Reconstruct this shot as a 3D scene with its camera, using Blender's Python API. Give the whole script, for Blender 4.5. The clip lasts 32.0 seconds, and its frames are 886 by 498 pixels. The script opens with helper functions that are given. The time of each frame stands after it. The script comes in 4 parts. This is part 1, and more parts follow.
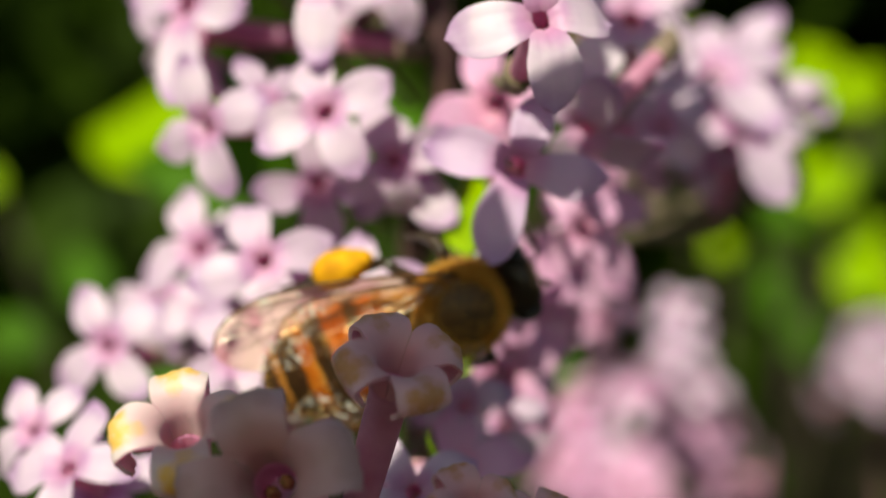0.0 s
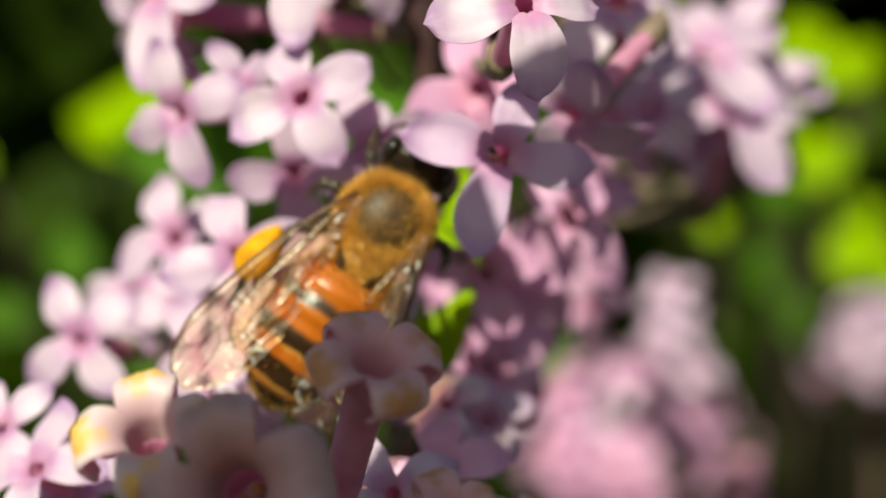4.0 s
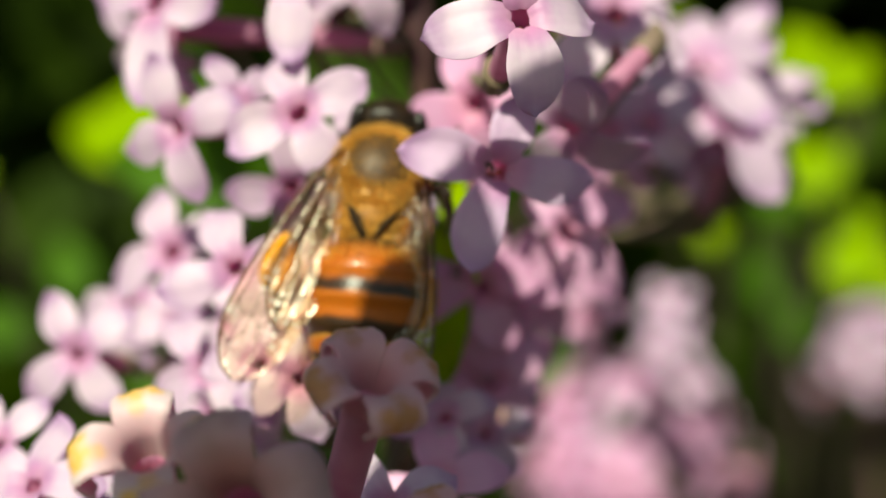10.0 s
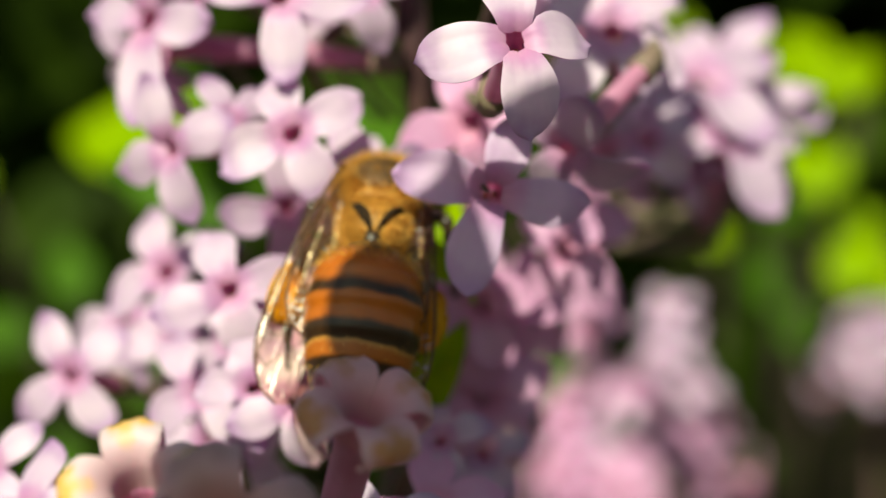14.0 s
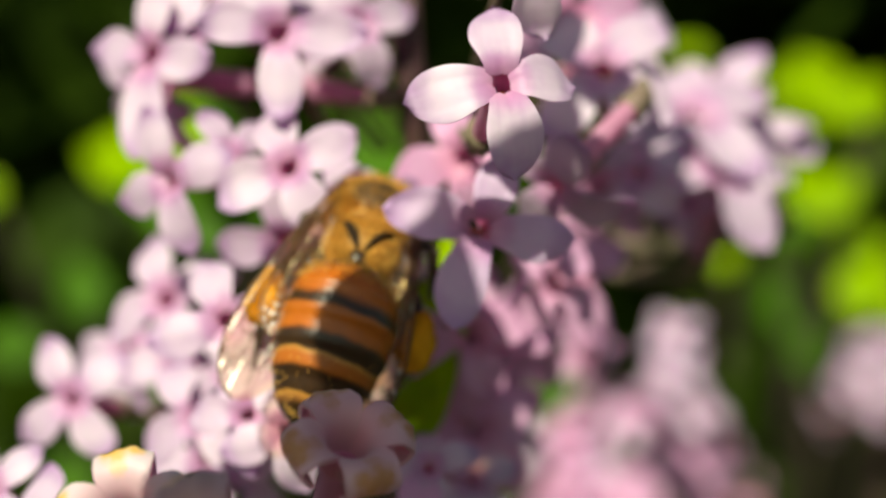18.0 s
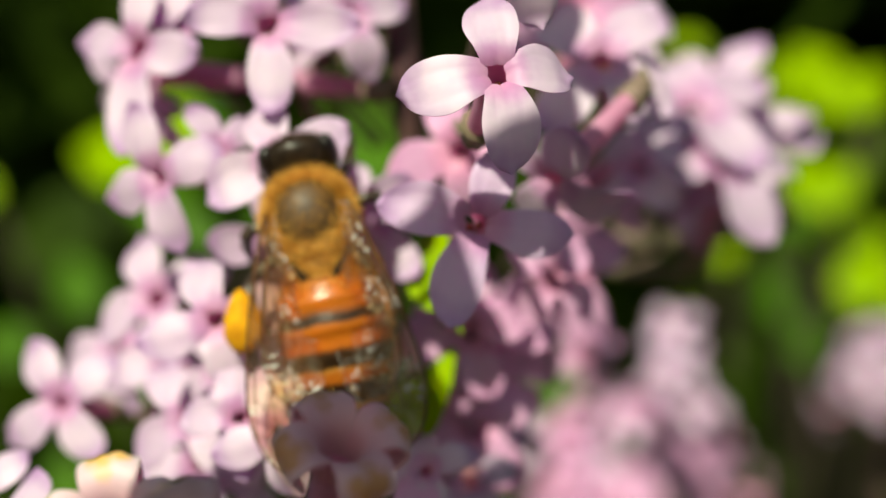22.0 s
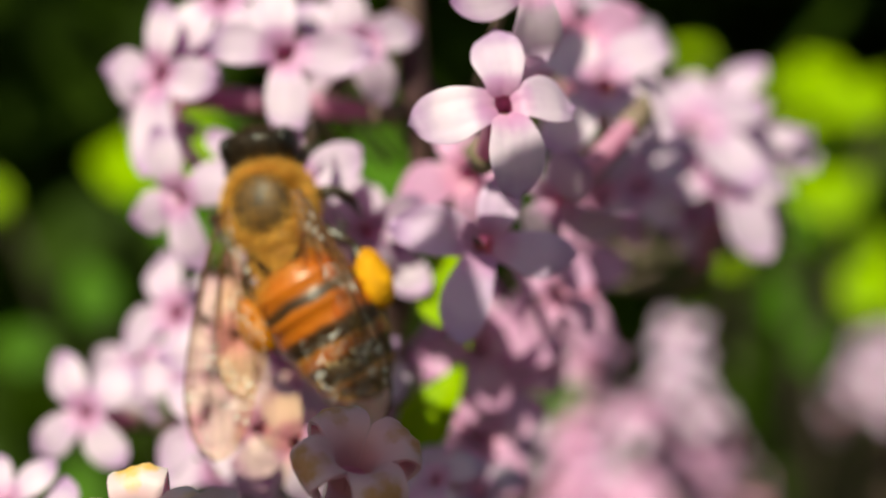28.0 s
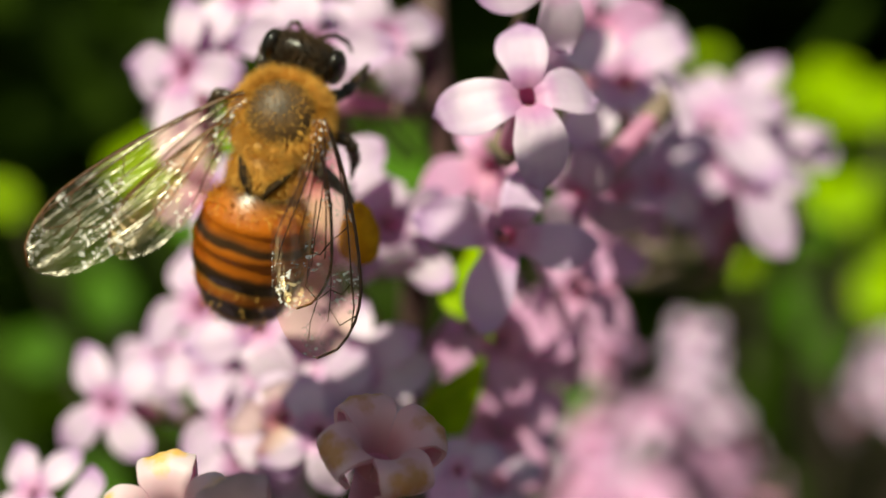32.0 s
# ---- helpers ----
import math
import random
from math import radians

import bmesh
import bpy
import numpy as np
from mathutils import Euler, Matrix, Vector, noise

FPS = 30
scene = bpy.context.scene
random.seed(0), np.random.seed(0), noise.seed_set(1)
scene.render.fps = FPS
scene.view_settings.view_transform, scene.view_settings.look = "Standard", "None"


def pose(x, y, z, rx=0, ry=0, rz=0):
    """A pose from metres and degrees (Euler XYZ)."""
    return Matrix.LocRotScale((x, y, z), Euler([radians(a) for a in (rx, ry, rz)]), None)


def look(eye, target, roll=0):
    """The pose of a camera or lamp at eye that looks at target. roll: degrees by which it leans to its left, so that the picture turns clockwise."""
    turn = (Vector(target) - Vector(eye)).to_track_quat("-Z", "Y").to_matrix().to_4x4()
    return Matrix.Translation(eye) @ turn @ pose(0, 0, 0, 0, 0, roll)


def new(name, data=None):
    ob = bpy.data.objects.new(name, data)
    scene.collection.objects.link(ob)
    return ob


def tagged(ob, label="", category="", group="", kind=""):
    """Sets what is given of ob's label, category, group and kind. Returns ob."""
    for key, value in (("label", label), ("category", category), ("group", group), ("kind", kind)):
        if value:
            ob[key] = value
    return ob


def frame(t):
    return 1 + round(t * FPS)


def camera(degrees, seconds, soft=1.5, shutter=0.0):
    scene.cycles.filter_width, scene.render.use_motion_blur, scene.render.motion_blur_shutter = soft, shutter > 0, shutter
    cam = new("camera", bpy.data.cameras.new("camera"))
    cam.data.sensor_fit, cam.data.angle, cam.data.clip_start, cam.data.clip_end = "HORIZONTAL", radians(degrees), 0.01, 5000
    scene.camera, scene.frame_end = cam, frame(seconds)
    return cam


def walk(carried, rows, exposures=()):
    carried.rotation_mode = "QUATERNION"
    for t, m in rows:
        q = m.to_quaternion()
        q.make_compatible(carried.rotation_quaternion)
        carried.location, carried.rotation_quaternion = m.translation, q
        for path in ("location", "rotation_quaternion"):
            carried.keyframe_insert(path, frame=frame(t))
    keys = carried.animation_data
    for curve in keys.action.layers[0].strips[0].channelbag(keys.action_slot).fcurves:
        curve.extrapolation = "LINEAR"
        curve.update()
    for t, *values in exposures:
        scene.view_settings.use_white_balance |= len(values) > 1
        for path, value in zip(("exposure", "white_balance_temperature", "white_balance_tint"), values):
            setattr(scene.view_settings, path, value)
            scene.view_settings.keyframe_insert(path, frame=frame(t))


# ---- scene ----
MM = 0.001
cam = camera(28, 32.0, soft=1.5)
cam.data.dof.use_dof = True
cam.data.dof.focus_distance = 0.0640
cam.data.dof.aperture_fstop = 32.0
walk(cam, [
    (0.0, pose(-0.000467, -0.083131, 1.199033, 90.556, -0.171, 0.140)),
    (0.5, pose(-0.000582, -0.084236, 1.198977, 90.603, -0.193, 0.148)),
    (1.0, pose(-0.000646, -0.085150, 1.198915, 90.600, -0.219, 0.141)),
    (1.5, pose(-0.000656, -0.085586, 1.199044, 90.470, -0.237, 0.086)),
    (2.0, pose(-0.000559, -0.084552, 1.199434, 90.260, -0.183, -0.059)),
    (2.5, pose(-0.000304, -0.083450, 1.199976, 90.147, -0.286, -0.007)),
    (3.0, pose(-0.000323, -0.082019, 1.199462, 90.107, -0.058, -0.060)),
    (3.5, pose(-0.000155, -0.080315, 1.199755, 89.921, -0.007, -0.072)),
    (5.5, pose(0.000144, -0.080637, 1.199429, 89.601, -0.035, -0.249)),
    (6.0, pose(0.000166, -0.080605, 1.199338, 89.827, 0.090, -0.200)),
    (6.5, pose(0.000202, -0.079919, 1.199800, 89.793, -0.030, -0.060)),
    (7.0, pose(0.000116, -0.079937, 1.199945, 89.729, -0.092, -0.066)),
    (7.5, pose(0.000051, -0.079758, 1.199875, 89.807, -0.014, -0.012)),
    (8.0, pose(-0.000094, -0.079946, 1.200081, 89.905, -0.053, -0.005)),
    (8.5, pose(-0.000044, -0.080159, 1.199813, 89.888, -0.038, -0.002)),
    (9.0, pose(-0.000001, -0.080160, 1.199999, 89.975, -0.002, -0.028)),
    (9.5, pose(0.000107, -0.080309, 1.199971, 90.011, 0.016, -0.061)),
    (10.0, pose(0.000042, -0.080370, 1.199958, 90.058, 0.131, -0.159)),
    (10.5, pose(0.000097, -0.080545, 1.200228, 90.097, 0.118, -0.193)),
    (11.0, pose(0.000182, -0.080473, 1.200428, 90.008, 0.013, -0.201)),
    (11.5, pose(0.000350, -0.080888, 1.200537, 90.115, 0.065, -0.161)),
    (12.0, pose(0.000189, -0.080830, 1.200398, 90.110, 0.063, -0.113)),
    (12.5, pose(0.000201, -0.081393, 1.200516, 90.266, 0.143, -0.189)),
    (13.0, pose(0.000306, -0.080980, 1.200472, 90.219, 0.141, -0.123)),
    (13.5, pose(0.000367, -0.080472, 1.200862, 90.039, 0.115, -0.093)),
    (14.0, pose(0.000397, -0.079617, 1.200984, 89.978, 0.271, -0.038)),
    (14.5, pose(0.000330, -0.080856, 1.200830, 90.131, 0.182, -0.115)),
    (16.5, pose(0.000588, -0.082238, 1.200901, 90.657, -0.064, 0.495)),
    (17.0, pose(0.000784, -0.081973, 1.201163, 90.541, -0.237, 0.414)),
    (17.5, pose(0.001233, -0.081565, 1.201874, 90.466, -0.261, 0.457)),
    (18.0, pose(0.001521, -0.081618, 1.201729, 90.480, -0.294, 0.496)),
    (18.5, pose(0.001753, -0.080696, 1.201433, 90.420, -0.233, 0.565)),
    (19.0, pose(0.001871, -0.080046, 1.201804, 90.291, -0.183, 0.514)),
    (19.5, pose(0.002002, -0.079229, 1.201928, 90.204, -0.085, 0.363)),
    (20.0, pose(0.001925, -0.078598, 1.201668, 90.257, 0.044, 0.314)),
    (20.5, pose(0.001904, -0.077847, 1.201905, 90.147, 0.062, 0.328)),
    (21.0, pose(0.001888, -0.078155, 1.202238, 90.142, 0.277, 0.338)),
    (21.5, pose(0.001652, -0.078725, 1.201942, 90.270, 0.230, 0.432)),
    (22.0, pose(0.001622, -0.079642, 1.201770, 90.342, 0.137, 0.443)),
    (22.5, pose(0.001687, -0.080529, 1.202111, 90.351, 0.180, 0.470)),
    (23.0, pose(0.001547, -0.080285, 1.202039, 90.357, 0.221, 0.649)),
    (23.5, pose(0.001417, -0.078994, 1.201397, 90.347, 0.112, 0.660)),
    (24.0, pose(0.001480, -0.078740, 1.201677, 90.294, 0.121, 0.654)),
    (24.5, pose(0.001615, -0.078668, 1.201755, 90.229, 0.147, 0.711)),
    (25.0, pose(0.001345, -0.078820, 1.201753, 90.244, 0.067, 0.610)),
    (25.5, pose(0.001423, -0.079922, 1.202008, 90.286, 0.306, 0.610)),
    (27.5, pose(0.001725, -0.083306, 1.202491, 90.395, 0.175, 0.692)),
    (28.0, pose(0.001647, -0.083216, 1.202475, 90.419, 0.082, 0.737)),
    (28.5, pose(0.001712, -0.083198, 1.202428, 90.419, 0.148, 0.766)),
    (29.0, pose(0.001687, -0.083184, 1.202346, 90.446, 0.184, 0.845)),
    (29.5, pose(0.001602, -0.082899, 1.202075, 90.466, 0.101, 0.868)),
    (30.0, pose(0.001469, -0.083035, 1.202168, 90.481, 0.027, 0.813)),
    (30.5, pose(0.001476, -0.083773, 1.202196, 90.578, 0.247, 0.844)),
    (31.0, pose(0.001265, -0.083990, 1.202237, 90.562, -0.062, 0.848)),
    (31.5, pose(0.001130, -0.084080, 1.201885, 90.631, -0.040, 0.963)),
    (32.0, pose(0.001120, -0.083855, 1.201842, 90.635, -0.011, 1.074)),
], [(0, 0.58, 7600, -13), (32, 0.58, 7600, -13)])

# ---- light ----
SUN_DIR = Vector((-0.27, -0.74, 0.61)).normalized()
world = bpy.data.worlds.new("sky")
scene.world = world
world.use_nodes = True
sky = world.node_tree.nodes.new("ShaderNodeTexSky")
sky.sky_type = "NISHITA"
sky.sun_disc = False
sky.sun_elevation = math.asin(SUN_DIR.z)
sky.sun_rotation = math.atan2(SUN_DIR.x, SUN_DIR.y)
world.node_tree.links.new(sky.outputs[0], world.node_tree.nodes["Background"].inputs[0])
world.node_tree.nodes["Background"].inputs[1].default_value = 0.055
sun = new("sun", bpy.data.lights.new("sun", "SUN"))
sun.data.energy = 4.6
sun.data.angle = radians(0.5)
sun.data.color = (1.0, 0.95, 0.90)
sun.matrix_basis = look(SUN_DIR * 3 + Vector((0, 0, 1.2)), (0, 0, 1.2))


# ---- materials ----
def material(name):
    m = bpy.data.materials.new(name)
    m.use_nodes = True
    return m, m.node_tree.nodes, m.node_tree.links, m.node_tree.nodes["Principled BSDF"]


def ramp(nodes, links, source, stops):
    r = nodes.new("ShaderNodeValToRGB")
    while len(r.color_ramp.elements) < len(stops):
        r.color_ramp.elements.new(0.5)
    for e, (p, c) in zip(r.color_ramp.elements, stops):
        e.position, e.color = p, (*c, 1)
    links.new(source, r.inputs[0])
    return r.outputs[0]


def mix(nodes, links, fac, a, b, how="MIX"):
    n = nodes.new("ShaderNodeMix")
    n.data_type, n.blend_type = "RGBA", how
    for socket, value in ((n.inputs[0], fac), (n.inputs[6], a), (n.inputs[7], b)):
        if isinstance(value, (int, float)):
            socket.default_value = value
        elif isinstance(value, tuple):
            socket.default_value = (*value, 1)
        else:
            links.new(value, socket)
    return n.outputs[2]


def noise_of(nodes, links, scale, detail=3, stretch=None, coords="Object"):
    tc = nodes.new("ShaderNodeTexCoord")
    out = tc.outputs[coords]
    if stretch:
        mp = nodes.new("ShaderNodeMapping")
        mp.inputs["Scale"].default_value = stretch
        links.new(out, mp.inputs[0])
        out = mp.outputs[0]
    n = nodes.new("ShaderNodeTexNoise")
    n.inputs["Scale"].default_value, n.inputs["Detail"].default_value = scale, detail
    links.new(out, n.inputs["Vector"])
    return n.outputs["Fac"]


def bump(nodes, links, height, bsdf, strength, distance):
    b = nodes.new("ShaderNodeBump")
    b.inputs["Strength"].default_value, b.inputs["Distance"].default_value = strength, distance
    links.new(height, b.inputs["Height"])
    links.new(b.outputs[0], bsdf.inputs["Normal"])
    return b.outputs[0]


def radius_of(nodes, links, flat=True):
    tc = nodes.new("ShaderNodeTexCoord")
    mul = nodes.new("ShaderNodeVectorMath")
    mul.operation = "MULTIPLY"
    mul.inputs[1].default_value = (1000, 1000, 0 if flat else 1000)
    links.new(tc.outputs["Object"], mul.inputs[0])
    ln = nodes.new("ShaderNodeVectorMath")
    ln.operation = "LENGTH"
    links.new(mul.outputs[0], ln.inputs[0])
    return ln.outputs["Value"]


def scaled(nodes, links, source, factor):
    m = nodes.new("ShaderNodeMath")
    m.operation = "MULTIPLY"
    m.inputs[1].default_value = factor
    links.new(source, m.inputs[0])
    return m.outputs[0]


def see_through(m, nodes, links, bsdf, colour, amount):
    """Light that passes through a thin petal or leaf."""
    t = nodes.new("ShaderNodeBsdfTranslucent")
    if isinstance(colour, tuple):
        t.inputs[0].default_value = (*colour, 1)
    else:
        links.new(colour, t.inputs[0])
    mx = nodes.new("ShaderNodeMixShader")
    mx.inputs[0].default_value = amount
    links.new(bsdf.outputs[0], mx.inputs[1])
    links.new(t.outputs[0], mx.inputs[2])
    links.new(mx.outputs[0], nodes["Material Output"].inputs[0])


def petal_material(name, pale, deep, throat, wilt=0.0, wilt_colour=(0.75, 0.42, 0.06), through_amount=0.44):
    m, n, l, b = material(name)
    rad = scaled(n, l, radius_of(n, l), 1 / 4.0)
    base = ramp(n, l, rad, [(0.16, throat), (0.31, tuple(0.5 * (p + q) for p, q in zip(throat, deep))), (0.45, pale), (0.75, pale), (1.0, deep)])
    blot = ramp(n, l, noise_of(n, l, 550, 3), [(0.38, deep), (0.62, pale)])
    col = mix(n, l, 0.35, base, blot)
    vein = noise_of(n, l, 900, 2, (0.3, 4.0, 1.0))
    col = mix(n, l, 0.06, col, ramp(n, l, vein, [(0.4, deep), (0.6, pale)]))
    inf = n.new("ShaderNodeObjectInfo")
    col = mix(n, l, scaled(n, l, inf.outputs["Random"], 0.3), col, deep)
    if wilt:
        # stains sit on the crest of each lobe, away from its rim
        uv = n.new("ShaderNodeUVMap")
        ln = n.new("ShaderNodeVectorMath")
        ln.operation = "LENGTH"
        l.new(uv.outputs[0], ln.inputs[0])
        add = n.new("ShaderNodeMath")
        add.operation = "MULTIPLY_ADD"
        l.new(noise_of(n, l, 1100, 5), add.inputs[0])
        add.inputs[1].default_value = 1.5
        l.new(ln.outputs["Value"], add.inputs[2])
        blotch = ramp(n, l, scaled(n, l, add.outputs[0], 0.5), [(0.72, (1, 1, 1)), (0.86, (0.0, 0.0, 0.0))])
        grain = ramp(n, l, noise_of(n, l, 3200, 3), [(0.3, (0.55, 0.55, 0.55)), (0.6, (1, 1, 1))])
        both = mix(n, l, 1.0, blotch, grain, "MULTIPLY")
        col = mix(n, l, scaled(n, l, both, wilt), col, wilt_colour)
    l.new(col, b.inputs["Base Color"])
    b.inputs["Roughness"].default_value = 0.52
    b.inputs["Specular IOR Level"].default_value = 0.8
    b.inputs["Sheen Weight"].default_value = 0.3
    bump(n, l, mix(n, l, 0.5, vein, noise_of(n, l, 4500, 2)), b, 0.10, 0.00005)
    see_through(m, n, l, b, mix(n, l, 1.0, col, (0.92, 0.42, 0.88), "MULTIPLY"), through_amount)
    return m


PALE, DEEP, THROAT = (0.815, 0.708, 0.805), (0.52, 0.30, 0.57), (0.76, 0.28, 0.54)
PETAL = petal_material("lilac petal", PALE, DEEP, THROAT)
PETAL_PINK = petal_material("pink petal", (0.84, 0.52, 0.76), (0.72, 0.36, 0.63), (0.72, 0.20, 0.36))
# the second flower's purple shade is put into this petal colour
PETAL_SHADED_LILAC = petal_material("lilac petal with shade in its colour", (0.80, 0.63, 0.83), (0.56, 0.34, 0.62), (0.78, 0.26, 0.52))
# withered and stained, with the shade on it also put into the colour
PETAL_OLD_SHADED = petal_material("withered petal with shade in its colour", (0.70, 0.47, 0.53), (0.57, 0.37, 0.44), (0.62, 0.26, 0.20), 0.25, (0.34, 0.18, 0.06))
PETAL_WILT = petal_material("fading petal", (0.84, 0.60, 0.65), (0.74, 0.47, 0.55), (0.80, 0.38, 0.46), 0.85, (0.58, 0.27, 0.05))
PETAL_YELLOW = petal_material("pollen-dusted petal", (0.86, 0.79, 0.78), (0.83, 0.71, 0.73), (0.70, 0.32, 0.40), 0.9, (0.90, 0.58, 0.05))


def plain(name, dark, light, scale, rough, through_amount=0.0, bump_mm=0.05, spec=0.4, stretch=None):
    m, n, l, b = material(name)
    f = noise_of(n, l, scale, 4, stretch)
    col = ramp(n, l, f, [(0.3, dark), (0.7, light)])
    l.new(col, b.inputs["Base Color"])
    b.inputs["Roughness"].default_value = rough
    b.inputs["Specular IOR Level"].default_value = spec
    bump(n, l, noise_of(n, l, scale * 5, 3, stretch), b, 0.4, bump_mm * MM)
    if through_amount:
        see_through(m, n, l, b, col, through_amount)
    return m


TUBE = plain("flower tube", (0.64, 0.26, 0.44), (0.80, 0.44, 0.62), 500, 0.5, 0.5)
THROAT_PINK = plain("flower throat", (0.72, 0.22, 0.44), (0.85, 0.38, 0.62), 900, 0.5, 0.55)
CALYX = plain("calyx green", (0.10, 0.10, 0.04), (0.22, 0.14, 0.12), 700, 0.6)
STALK = plain("stalk", (0.05, 0.022, 0.026), (0.11, 0.06, 0.05), 400, 0.6, 0, 0.1)
ANTHER = plain("anther", (0.28, 0.10, 0.06), (0.60, 0.34, 0.14), 3000, 0.7)
BARK = plain("twig bark", (0.035, 0.025, 0.018), (0.10, 0.075, 0.05), 120, 0.85, 0, 0.6)
EARTH = plain("soil and leaf litter", (0.02, 0.016, 0.010), (0.07, 0.05, 0.03), 25, 0.95, 0, 10)


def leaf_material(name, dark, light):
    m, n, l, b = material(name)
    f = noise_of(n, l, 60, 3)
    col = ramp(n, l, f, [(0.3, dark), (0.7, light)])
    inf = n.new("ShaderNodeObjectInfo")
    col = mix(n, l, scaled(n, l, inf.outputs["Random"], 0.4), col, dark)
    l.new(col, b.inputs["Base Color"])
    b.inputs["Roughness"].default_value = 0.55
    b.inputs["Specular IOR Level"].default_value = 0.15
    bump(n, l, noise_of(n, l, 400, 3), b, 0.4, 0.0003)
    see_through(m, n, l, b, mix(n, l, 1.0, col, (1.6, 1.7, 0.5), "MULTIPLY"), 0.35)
    return m


LEAF = leaf_material("lilac leaf", (0.045, 0.105, 0.004), (0.085, 0.20, 0.008))
# brighter yellow-green copy of the leaf, with sunlight put into its colour
LEAF_LIT = leaf_material("leaf with sunlight in its colour", (0.19, 0.32, 0.006), (0.36, 0.48, 0.008))
# darker copy of the leaf; shade inside the shrub is put into its colour
LEAF_SHADED = leaf_material("inner foliage", (0.017, 0.032, 0.003), (0.044, 0.076, 0.005))


# ---- mesh helpers ----
def mesh_of(name, verts, faces, mat, smooth=True):
    me = bpy.data.meshes.new(name)
    me.from_pydata([tuple(v) for v in verts], [], faces)
    if smooth:
        me.shade_smooth()
    me.materials.append(mat)
    return me


def part(name, me, parent, label="", m=None):
    ob = new(name, me)
    ob.parent = parent
    if m is not None:
        ob.matrix_basis = m
    if label:
        ob["label"] = label
    return ob


def grid_faces(rows, cols, start=0, closed=False):
    out = []
    for i in range(rows - 1):
        for j in range(cols if closed else cols - 1):
            k = (j + 1) % cols
            out.append((start + i * cols + j, start + i * cols + k, start + (i + 1) * cols + k, start + (i + 1) * cols + j))
    return out


def sweep(points, radii, sides=8, caps=True, flat=1.0):
    """A round tube along points; returns its vertices and faces."""
    pts = [Vector(p) for p in points]
    verts, ref = [], None
    for i, p in enumerate(pts):
        d = (pts[min(i + 1, len(pts) - 1)] - pts[max(i - 1, 0)]).normalized()
        if ref is None:
            ref = d.orthogonal().normalized()
        ref = (ref - d * ref.dot(d)).normalized()
        side = d.cross(ref)
        for j in range(sides):
            a = 2 * math.pi * j / sides
            verts.append(p + (ref * math.cos(a) + side * math.sin(a) * flat) * radii[i])
    faces = grid_faces(len(pts), sides, 0, True)
    if caps:
        faces.append(tuple(reversed(range(sides))))
        faces.append(tuple(range((len(pts) - 1) * sides, len(pts) * sides)))
    return verts, faces


def joined(*pieces):
    verts, faces = [], []
    for v, f in pieces:
        o = len(verts)
        verts += v
        faces += [tuple(i + o for i in face) for face in f]
    return verts, faces


def bent(a, b, sag, n=8):
    a, b = Vector(a), Vector(b)
    return [a.lerp(b, i / (n - 1)) + Vector(sag) * math.sin(math.pi * i / (n - 1)) for i in range(n)]


# ---- lilac flower ----
def petal_mesh(name, mat, length, width, up, curl, cup, hook, twist, point, seed):
    """One pointed, boat-shaped lobe, growing along +x from the mouth of the tube; z is the way the flower faces."""
    rnd = random.Random(seed)
    rows, cols, thick = 21, 11, 0.16
    wob = [rnd.uniform(-1, 1) for _ in range(5)]
    x, z, top, low = 0.45, -0.40, [], []
    for i in range(rows):
        s = i / (rows - 1)
        if s < 0.34:
            ang = radians(up + (-curl * 0.4 - up) * (s / 0.34) ** 0.8)
        else:
            ang = radians(-curl * (0.4 + 1.1 * (s - 0.34) / 0.66) + hook * ((s - 0.34) / 0.66) ** 3)
        if i:
            x += length / (rows - 1) * math.cos(ang)
            z += length / (rows - 1) * math.sin(ang)
        k = min(1, s / 0.52)
        w = width * (0.60 + 0.40 * k * k * (3 - 2 * k))
        if s > 0.52:
            w *= max(0.0, 1 - ((s - 0.52) / 0.48) ** 2.1) ** point
        w = max(w, width * 0.03)
        side_bow = 0.10 * width * wob[4] * math.sin(math.pi * s)
        for j in range(cols):
            q = 2 * j / (cols - 1) - 1
            y = 0.5 * w * q * (1 + 0.07 * wob[0] * math.sin(6 * s + wob[1] * 3)) + side_bow
            lift = cup * w * (q * q) * (0.3 + 0.7 * s) + twist * y * s + 0.05 * length * wob[2] * math.sin(3 * s + q * 2 + wob[3]) + 0.06 * s * abs(q) ** 3 * math.sin(11 * s + 5 * wob[1])
            crease = -0.09 * math.exp(-(q / 0.16) ** 2) * (1 - 0.6 * s) + 0.04 * math.cos(q * 7) * math.sin(math.pi * s)
            # a small hooded point
            hood = 0.30 * max(0, (s - 0.82) / 0.18) ** 2 * (1 - q * q * 0.5)
            nx, nz = -math.sin(ang), math.cos(ang)
            h = lift + crease + hood
            edge = 0.35 + 0.65 * (1 - q ** 4)
            px, pz = x + nx * h, z + nz * h
            top.append(Vector((px + nx * thick * 0.5 * edge, y, pz + nz * thick * 0.5 * edge)) * MM)
            low.append(Vector((px - nx * thick * 0.5 * edge, y, pz - nz * thick * 0.5 * edge)) * MM)
    n = rows * cols
    faces = grid_faces(rows, cols) + [tuple(reversed(f)) for f in grid_faces(rows, cols, n)]
    rim = [j for j in range(cols)] + [i * cols + cols - 1 for i in range(1, rows)] + [(rows - 1) * cols + j for j in range(cols - 2, -1, -1)] + [i * cols for i in range(rows - 2, 0, -1)]
    edge = [top[i] for i in rim] + [low[i] for i in rim]
    for a in range(len(rim)):
        c = (a + 1) % len(rim)
        faces.append((2 * n + c, 2 * n + a, 2 * n + a + len(rim), 2 * n + c + len(rim)))
    return mesh_of(name, top + low + edge, faces, mat)


